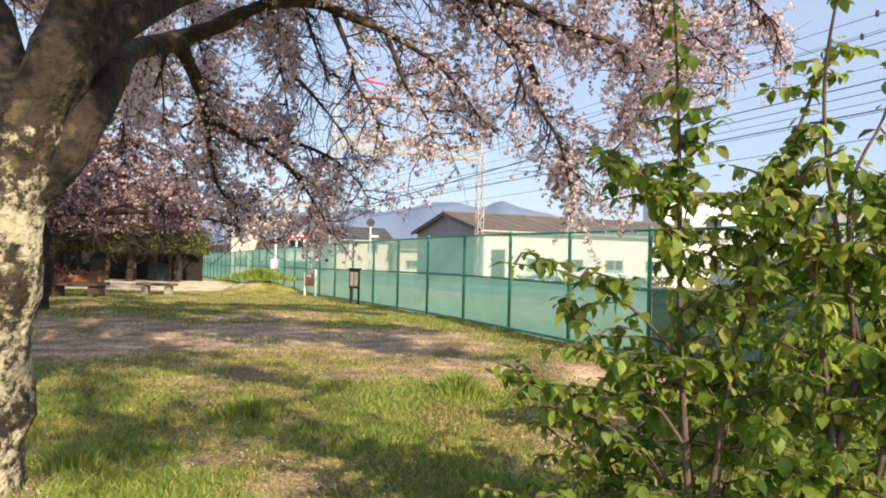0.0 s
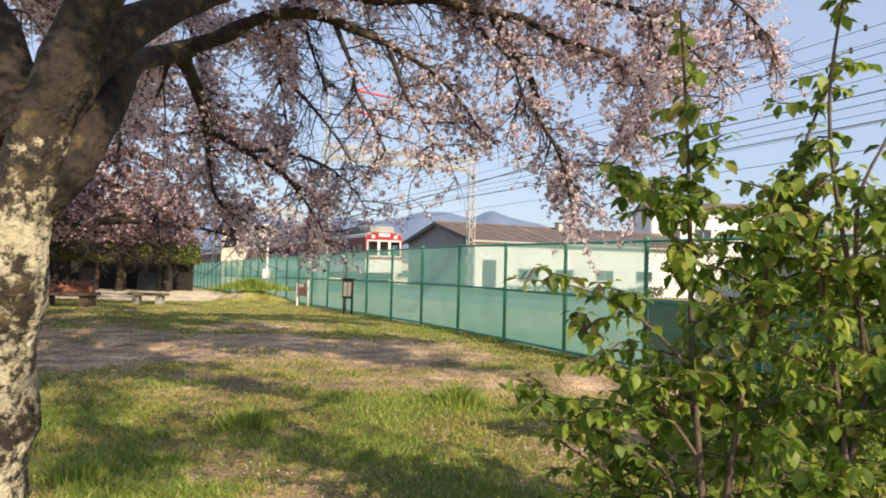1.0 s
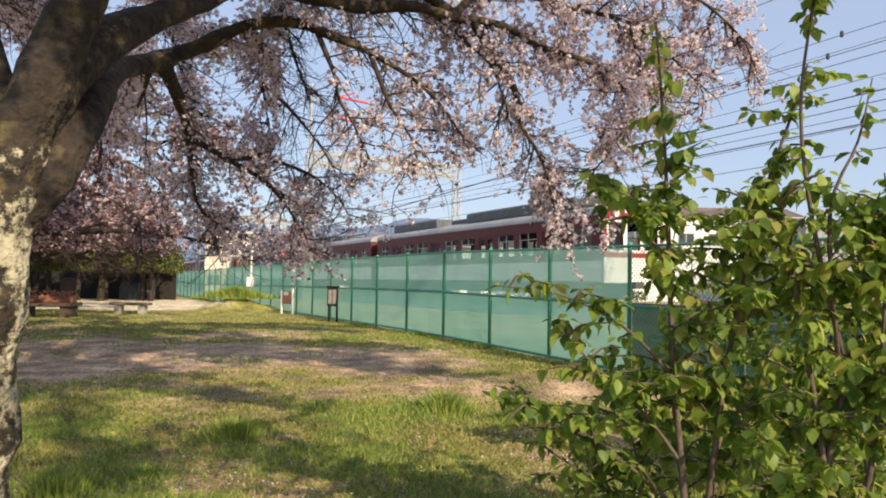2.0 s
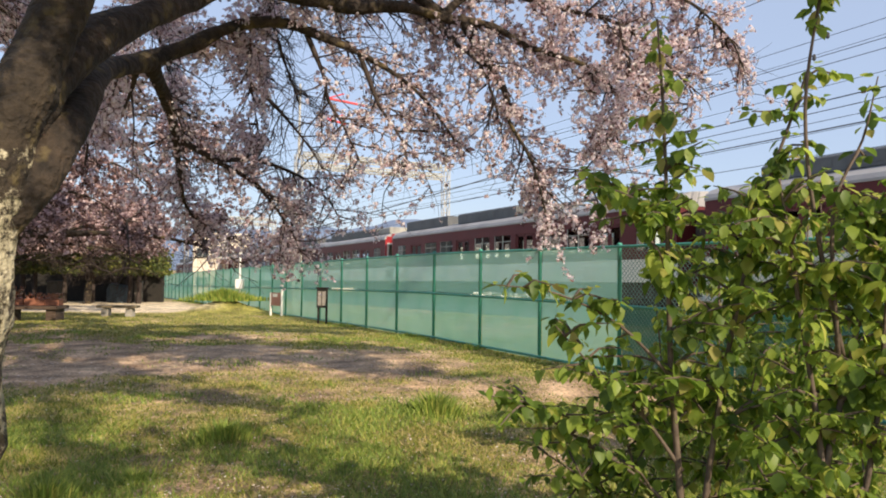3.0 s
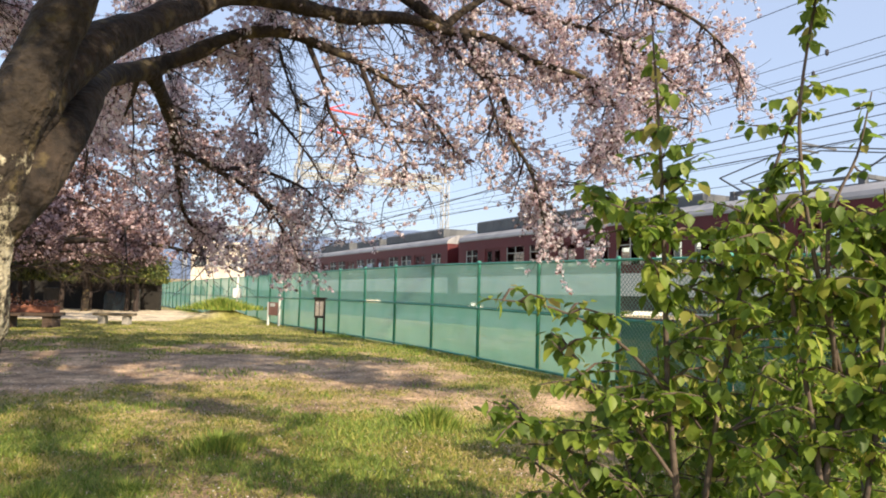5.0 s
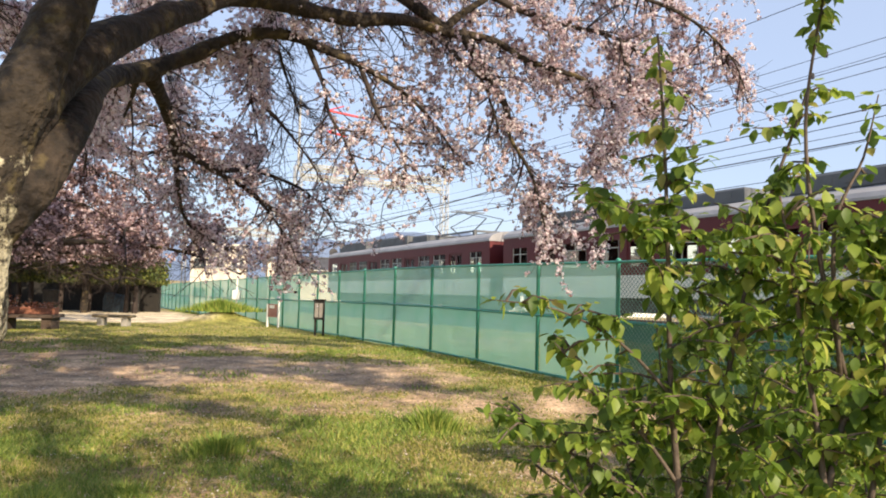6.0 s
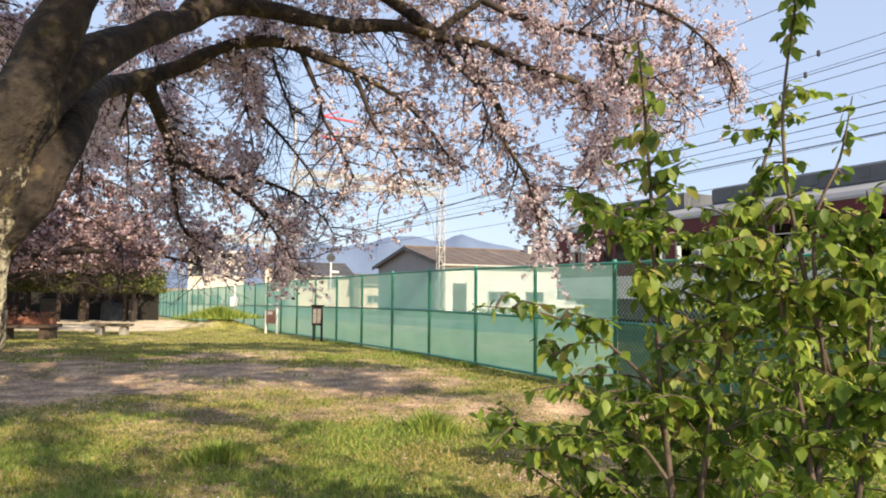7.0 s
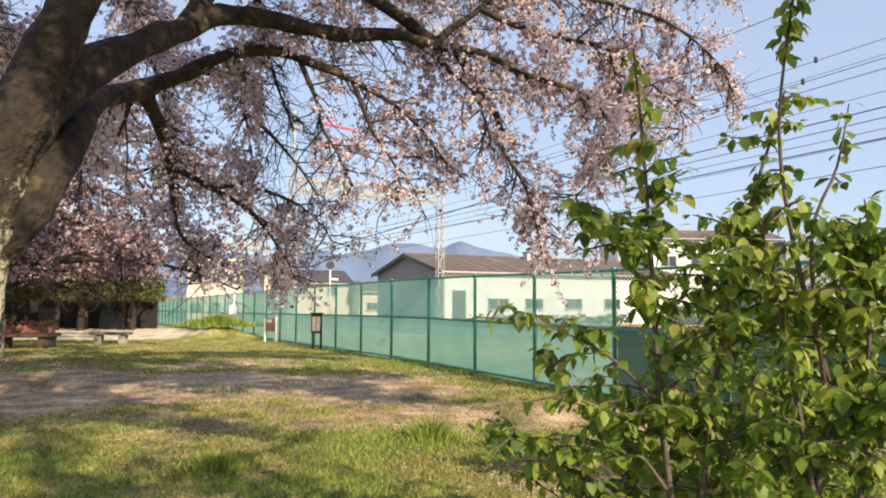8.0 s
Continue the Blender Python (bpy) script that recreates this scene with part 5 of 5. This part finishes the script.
under = build_sapling("shrub", Vector((1.05, 3.05, 0.0)), [
    (V3((0, 0, 0), (-0.15, 0.0, 0.3), (-0.4, 0.05, 0.55), (-0.7, 0.05, 0.75)), 0.01, 0.035, 0.1, 12, 0.28),
    (V3((0, 0, 0), (0.1, 0.1, 0.4), (0.25, 0.1, 0.8), (0.35, 0.1, 1.2)), 0.01, 0.035, 0.1, 11, 0.3),
    (V3((0, 0, 0), (0.02, 0.15, 0.4), (-0.05, 0.2, 0.9), (-0.1, 0.2, 1.35)), 0.01, 0.035, 0.1, 11, 0.3),
    (V3((0, 0, 0), (0.4, 0.2, 0.4), (0.75, 0.25, 0.8), (0.95, 0.3, 1.3)), 0.012, 0.032, 0.1, 16, 0.32),
    (V3((0, 0, 0), (0.45, 0.3, 0.6), (0.62, 0.3, 1.2), (0.66, 0.3, 1.75)), 0.012, 0.032, 0.2, 20, 0.34),
    (V3((0, 0, 0), (0.2, 0.3, 0.6), (0.25, 0.35, 1.2), (0.25, 0.35, 1.8)), 0.012, 0.032, 0.2, 20, 0.34),
    (V3((0, 0, 0), (-0.2, -0.05, 0.2), (-0.45, -0.05, 0.32), (-0.62, -0.05, 0.5)), 0.009, 0.03, 0.1, 18, 0.26),
    (V3((0, 0, 0), (-0.1, 0.1, 0.25), (-0.3, 0.15, 0.45), (-0.42, 0.15, 0.65)), 0.009, 0.03, 0.1, 18, 0.26),
    (V3((0, 0, 0), (0.25, 0.0, 0.25), (0.5, 0.0, 0.45), (0.7, 0.0, 0.7)), 0.009, 0.03, 0.1, 18, 0.28),
    (V3((0, 0, 0), (-0.2, 0.2, 0.15), (-0.5, 0.3, 0.25), (-0.75, 0.3, 0.30)), 0.009, 0.03, 0.1, 22, 0.26),
    (V3((0, 0, 0), (0.0, -0.2, 0.15), (-0.1, -0.3, 0.35), (-0.15, -0.35, 0.6)), 0.009, 0.03, 0.1, 22, 0.26),
    (V3((0, 0, 0), (0.3, 0.3, 0.2), (0.6, 0.5, 0.35), (0.9, 0.6, 0.6)), 0.009, 0.03, 0.1, 24, 0.30),
    (V3((0, 0, 0), (-0.15, 0.0, 0.4), (-0.28, 0.0, 0.75), (-0.35, 0.0, 1.1)), 0.009, 0.03, 0.2, 22, 0.24),
], "low green shrub at the foot of the saplings", 14, 0, 0)

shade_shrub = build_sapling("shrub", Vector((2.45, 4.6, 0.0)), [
    (V3((0, 0, 0), (0.05, 0.1, 0.6), (0.1, 0.15, 1.3), (0.1, 0.15, 2.0)), 0.016, 0.03, 0.15, 46, 0.45),
    (V3((0, 0, 0), (-0.25, 0.1, 0.5), (-0.45, 0.1, 1.0), (-0.55, 0.1, 1.5)), 0.014, 0.03, 0.15, 36, 0.42),
    (V3((0, 0, 0), (0.35, 0.0, 0.6), (0.6, 0.0, 1.2), (0.7, 0.0, 1.8)), 0.014, 0.03, 0.15, 36, 0.42),
    (V3((0, 0, 0), (-0.1, -0.2, 0.5), (-0.2, -0.3, 1.0), (-0.25, -0.3, 1.7)), 0.014, 0.03, 0.15, 40, 0.42),
    (V3((0, 0, 0), (0.2, -0.2, 0.5), (0.35, -0.3, 1.0), (0.4, -0.3, 1.9)), 0.014, 0.03, 0.15, 40, 0.42),
], "leafy green shrub standing behind the saplings", 19, 0, 0)


# ---- grass and litter ----
def lushness(x, y):
    """Where the turf grows long and green in clumps."""
    n = noise.noise(Vector((x * 0.75, y * 0.75, 31))) + 0.55 * noise.noise(Vector((x * 2.4, y * 2.4, 12)))
    return n + (0.22 if y < 6.0 else 0.0) - (0.25 if 8.3 < y < 13.5 else 0.0)


def build_grass():
    rng = random.Random(21)
    s, green = Shape(), Shape()
    for _ in range(230000):
        y = 2.9 + 13.6 * rng.random() ** 1.7
        x = rng.uniform(-0.72, 0.72) * y
        c = cover(x, y)
        lush = lushness(x, y) + rng.gauss(0, 0.12)
        if rng.random() > c * 1.25 + max(lush, 0) * 0.8:
            continue
        h = rng.uniform(0.014, 0.045) * (0.5 + c)
        to = s
        if lush > 0.12:
            h, to = rng.uniform(0.02, 0.06) * (0.8 + 1.1 * min(lush, 0.8)), green
        a = rng.uniform(0, 6.28)
        w = 0.0022 + 0.0005 * y
        lean = Vector((rng.gauss(0, 0.7), rng.gauss(0, 0.7), 0)) * h
        p = Vector((x, y, height(x, y) - 0.004))
        u = Vector((math.cos(a), math.sin(a), 0)) * w
        k = len(to.v)
        m = p + lean * 0.4 + Vector((0, 0, h * 0.6))
        to.v += [tuple(p - u), tuple(p + u), tuple(m + u * 0.7), tuple(m - u * 0.7), tuple(p + lean + Vector((0, 0, h)))]
        to.f += [(k, k + 1, k + 2, k + 3), (k + 3, k + 2, k + 4)]
    tagged(part("long_grass", green, LUSH), "longer fresh green grass in clumps on the lawn", "grass", kind="stuff")
    for _ in range(80000):
        y = 13.0 + 14.0 * rng.random()
        x = rng.uniform(-0.72, 0.35) * y
        c = cover(x, y)
        if (Vector((x, y, 0)) - POST_0).dot(ACROSS) > -0.1 or rng.random() > c * 1.2 or sandy(x, y) > 0.3:
            continue
        h = rng.uniform(0.015, 0.05)
        a = rng.uniform(0, 6.28)
        p = Vector((x, y, height(x, y) - 0.004))
        u = Vector((math.cos(a), math.sin(a), 0)) * 0.013
        k = len(s.v)
        s.v += [tuple(p - u), tuple(p + u), tuple(p + Vector((rng.gauss(0, 0.4) * h, rng.gauss(0, 0.4) * h, h)))]
        s.f.append((k, k + 1, k + 2))
    tagged(part("grass", s, GRASS), "short patchy park grass", "grass", kind="stuff")
    s = Shape()
    for _ in range(130000):
        y = 3.2 + 15 * rng.random() ** 1.4
        x = rng.uniform(-0.72, 0.72) * y
        drift = noise.noise(Vector((x * 0.55 + y * 0.3, y * 2.1 - x * 0.6, 17)))
        if rng.random() < cover(x, y) * 0.55 or rng.random() > 0.5 + 1.3 * drift:
            continue
        r = rng.uniform(0.006, 0.014)
        a = rng.uniform(0, 6.28)
        p = Vector((x, y, height(x, y) + rng.uniform(0.004, 0.02)))
        u = Vector((math.cos(a), math.sin(a), rng.uniform(-0.4, 0.4))) * r
        w = Vector((-math.sin(a), math.cos(a), rng.uniform(-0.4, 0.4))) * r * 0.6
        k = len(s.v)
        s.v += [tuple(p - u), tuple(p - w), tuple(p + u), tuple(p + w)]
        s.f.append((k, k + 1, k + 2, k + 3))
    tagged(part("petal_litter", s, LITTER), "fallen petals and dry leaves on the lawn", "litter", kind="stuff")


build_grass()


def tuft(x, y, radius, tall, n, seed, label, flat=1.0):
    rng = random.Random(seed)
    s = Shape()
    for _ in range(n):
        a, r = rng.uniform(0, 6.28), min(radius * 1.3, abs(rng.gauss(0, 0.6)) * radius)
        p = Vector((math.cos(a) * r, math.sin(a) * r * flat, -0.02))
        h = tall * rng.uniform(0.3, 1.25) * (1.1 - 0.6 * r / radius)
        out = Vector((math.cos(a), math.sin(a), 0)) * h * rng.uniform(0.1, 0.6) + Vector((rng.gauss(0, 0.1), rng.gauss(0, 0.1), 0)) * h
        b = rng.uniform(0, 6.28)
        w = 0.0025 + 0.0007 * y
        u = Vector((math.cos(b), math.sin(b), 0)) * w
        k = len(s.v)
        m = p + out * 0.35 + Vector((0, 0, h * 0.6))
        s.v += [tuple(p - u), tuple(p + u), tuple(m + u * 0.8), tuple(m - u * 0.8), tuple(p + out + Vector((0, 0, h)))]
        s.f += [(k, k + 1, k + 2, k + 3), (k + 3, k + 2, k + 4)]
    ob = part("grass_tuft", s, LUSH, m=Matrix.Translation((x, y, height(x, y))))
    tagged(ob, label, "grass", "grass tufts", "stuff")


tuft(-0.1, 7.5, 0.36, 0.22, 900, 1, "lush green grass tuft on the lawn")
tuft(-1.95, 6.25, 0.42, 0.17, 800, 2, "lush green grass tuft on the lawn")
tuft(-8.6, 27.7, 1.35, 0.42, 2300, 3, "rank green weeds growing at the fence foot", 0.6)
tuft(-2.55, 4.5, 0.26, 0.18, 420, 4, "tall grass growing at the cherry trunk")
tuft(-2.2, 5.0, 0.3, 0.10, 300, 5, "lush green grass tuft on the lawn")
for i in range(26):
    r = random.Random(100 + i)
    k = r.uniform(-2, 20)
    p = fence_at(k) - ACROSS * r.uniform(0.15, 0.5)
    tuft(p.x, p.y, r.uniform(0.3, 0.6), r.uniform(0.06, 0.14), 120, 200 + i, "weeds along the fence foot", 0.6)


def dry_stalks():
    rng = random.Random(77)
    for x, y, h in ((-2.3, 4.9, 0.34), (-2.32, 5.6, 0.3)):
        s = Shape().tube([(0, 0, 0), (0.02, 0, h * 0.5), (0.06, 0, h)], [0.003, 0.003, 0.002], 5)
        for k in range(5):
            a = rng.uniform(0, 6.28)
            s.tube([(0.05, 0, h * 0.85 + 0.02 * k), (0.05 + 0.05 * math.cos(a), 0.05 * math.sin(a), h * 0.95 + 0.02 * k)], [0.002, 0.003], 4)
        tagged(part("dry_stalk", s, GRASS, m=Matrix.Translation((x, y, height(x, y)))), "thin dry weed stalk standing in the grass", "weed", "dry stalks")


dry_stalks()


# ---- park furniture ----
def bench(x, y, yaw):
    z = height(x, y)
    b = thing("stone_bench", pose(x, y, z, 0, 0, yaw), "low bench with a brown seat on two stone blocks", "bench", "benches")
    part("seat", Shape().box(-0.66, -0.2, 0.29, 0.66, 0.2, 0.38, bev=0.02), SEAT_WOOD, b, "weathered brown timber seat")
    for sx in (-0.4, 0.4):
        part("leg", Shape().box(sx - 0.11, -0.15, -0.05, sx + 0.11, 0.15, 0.27, bev=0.015), STONE, b)


bench(-11.05, 23.9, 3)


def planter(x, y):
    z = height(x, y)
    t = thing("flower_table", pose(x, y, z, 0, 0, 6), "dark timber table with boxes of orange and pink flowers", "table")
    part("tabletop", Shape().box(-0.85, -0.4, 0.36, 0.85, 0.4, 0.46, bev=0.01), DARK_WOOD, t)
    for sx in (-0.62, 0.62):
        part("leg", Shape().box(sx - 0.14, -0.3, -0.05, sx + 0.14, 0.3, 0.36, bev=0.01), DARK_WOOD, t)
    rng = random.Random(9)
    for i, (sx, w) in enumerate(((-0.5, 0.28), (0.08, 0.28), (0.58, 0.2))):
        p = thing("flower_box", pose(x, y, z + 0.462, 0, 0, 6) @ Matrix.Translation((sx, 0, 0)), "red-brown wooden box full of orange and white flowers on the table", "planter", "flower boxes")
        part("box", Shape().box(-w, -0.16, 0, w, 0.16, 0.20, bev=0.012), RED_WOOD, p)
        s = Shape()
        for _ in range(110):
            blossom_clump(s, Vector((rng.uniform(-w, w), rng.uniform(-0.16, 0.16), rng.uniform(0.18, 0.36 if i else 0.55))), 0.035, 4, rng)
        part("flowers", s, FLOWER, p)["kind"] = "stuff"


planter(-12.2, 20.9)


def covered_heap(x, y):
    """Tools under a slack tarpaulin at the edge of the sand."""
    s = Shape()
    nu, nv = 18, 7
    for j in range(nv + 1):
        for i in range(nu):
            a, t = 2 * math.pi * i / nu, j / nv
            r = math.cos(t * math.pi / 2) ** 0.45 if j < nv else 0.0
            q = Vector((math.cos(a) * 0.72 * r, math.sin(a) * 0.5 * r, 1.12 * math.sin(t * math.pi / 2) - 0.03))
            q *= 1 + 0.16 * noise.noise(q * 2.6 + Vector((3, 1, 0)))
            s.v.append((q.x, q.y, max(q.z, -0.03)))
    s.f = [(j * nu + i, j * nu + (i + 1) % nu, (j + 1) * nu + (i + 1) % nu, (j + 1) * nu + i) for j in range(nv) for i in range(nu)]
    ob = part("covered_heap", s, TARP, smooth=True, m=Matrix.Translation((x, y, height(x, y))))
    tagged(ob, "heap under a blue-grey tarpaulin beside the sand, coloured dark for tree shade", "heap")


covered_heap(-19.2, 41.6)


def stone_pillar(x, y, tall, wide):
    t = thing("stone_pillar", Matrix.Translation((x, y, height(x, y))), "squat weathered grey stone pillar, coloured dark for the shade under the trees", "pillar", "stone pillars")
    w = wide / 2
    part("plinth", Shape().box(-w * 1.25, -w * 1.25, -0.1, w * 1.25, w * 1.25, 0.14, bev=0.02), SHADED_STONE, t)
    part("shaft", Shape().box(-w, -w, 0.14, w, w, tall - 0.1, bev=0.03), SHADED_STONE, t)
    part("cap", Shape().box(-w * 1.12, -w * 1.12, tall - 0.1, w * 1.12, w * 1.12, tall, bev=0.03), SHADED_STONE, t)


stone_pillar(-22.8, 41.2, 1.25, 0.6)
stone_pillar(-18.1, 41.8, 1.3, 0.36)


def notice_board(k, off):
    p = fence_at(k) - ACROSS * off
    p.z = height(p.x, p.y)
    m = frame_of(p, Vector((0.93, -0.36, 0)))
    t = thing("notice_board", m, "small dark-framed notice board on two posts by the fence", "notice board")
    for x in (-0.14, 0.14):
        part("post", Shape().box(x - 0.022, -0.03, -0.15, x + 0.022, 0.03, 1.08, bev=0.006), BOARD_AND_SHADE, t)
    part("frame", Shape().box(-0.18, -0.05, 0.5, 0.18, -0.03, 1.08, bev=0.006), BOARD_AND_SHADE, t)
    for x in (-0.075, 0.075):
        part("notice", Shape().box(x - 0.06, -0.058, 0.57, x + 0.06, -0.052, 1.0), NOTICE, t, "sun-bleached paper notice")
    part("cap", Shape().box(-0.20, -0.08, 1.08, 0.20, 0.05, 1.12, bev=0.01), BOARD_AND_SHADE, t)


notice_board(4.2, 0.45)


def white_board(k, off):
    p = fence_at(k) - ACROSS * off
    p.z = height(p.x, p.y)
    t = thing("sign_board", frame_of(p, Vector((0.72, -0.69, 0))), "white-framed sign board with a faded red panel by the fence", "sign")
    for x, h in ((-0.36, 0.85), (0.36, 1.0)):
        part("post", Shape().box(x - 0.03, -0.03, -0.15, x + 0.03, 0.03, h, bev=0.006), WHITE_PAINT, t)
    part("panel", Shape().box(-0.31, -0.02, 0.38, 0.31, 0.0, 0.86, bev=0.004), RED_PANEL, t)
    part("notice", Shape().box(-0.2, -0.026, 0.7, 0.1, -0.021, 0.82), WHITE_PAINT, t)


white_board(6.75, 0.5)


def white_pole():
    p = fence_at(10.4) - ACROSS * 0.25
    t = thing("lamp_post", Matrix.Translation((p.x, p.y, height(p.x, p.y))), "slim white post with a white box beside the fence", "post")
    part("pole", Shape().tube([(0, 0, -0.1), (0, 0, 2.6), (0, 0, 3.35)], [0.042, 0.042, 0.03], 10), WHITE_PAINT, t)
    part("box", Shape().box(-0.17, -0.14, 0.95, 0.17, 0.14, 1.4, bev=0.02), WHITE_PAINT, t)
    part("collar", Shape().tube([(0, 0, 2.55), (0, 0, 2.7)], 0.09, 10), WHITE_PAINT, t)


white_pole()


def line_signal():
    p = Vector((-10.65, 70.0, 0))
    t = thing("round_signal", Matrix.Translation((p.x, p.y, fall(p.y))), "round dark railway signal disc on a white post", "railway signal")
    part("post", Shape().tube([(0, 0, -0.2), (0, 0, 5.3)], 0.09, 10), WHITE_PAINT, t)
    part("disc", Shape().tube([(0, -0.1, 5.7), (0, 0.1, 5.7)], 0.42, 20), ROOF_DARK, t)
    part("arm", Shape().tube([(0, 0, 4.3), (0.8, 0.2, 4.27)], 0.13, 8), WHITE_PAINT, t)


line_signal()


# ---- what moves ----
def motions():
    head = math.degrees(math.atan2(-ALONG.y, -ALONG.x))
    rows = []
    for i in range(17):
        t = i * 0.5
        p = TRACK_0 + TRACK_WAY * (FRONT_AT_0 - SPEED * t)
        rows.append((t, pose(p.x, p.y, p.z, 0, math.degrees(math.asin(GRADE)), head)))
    walk(train, rows)
    # the saplings nod in the wind
    sway = [(0, 0.9), (0.5, 0.4), (1.0, -0.1), (1.5, -0.6), (2.2, 0.1), (3.0, 0.7), (3.5, -0.1), (4.0, -0.1), (4.5, 0.7), (5.2, -0.2), (6.0, 0.5), (6.5, 0.2), (7.0, -0.3), (7.5, 0.1), (8.0, -0.7)]
    for bush, gain, lag in ((sapling, 0.8, 0.0), (sapling_b, 1.0, 0.0), (under, 0.4, 0.0)):
        o = bush.matrix_basis.translation.copy()
        walk(bush, [(t, pose(o.x, o.y, o.z, 0.4 * gain * math.sin(t * 2.6), gain * a, 0)) for t, a in sway])


motions()
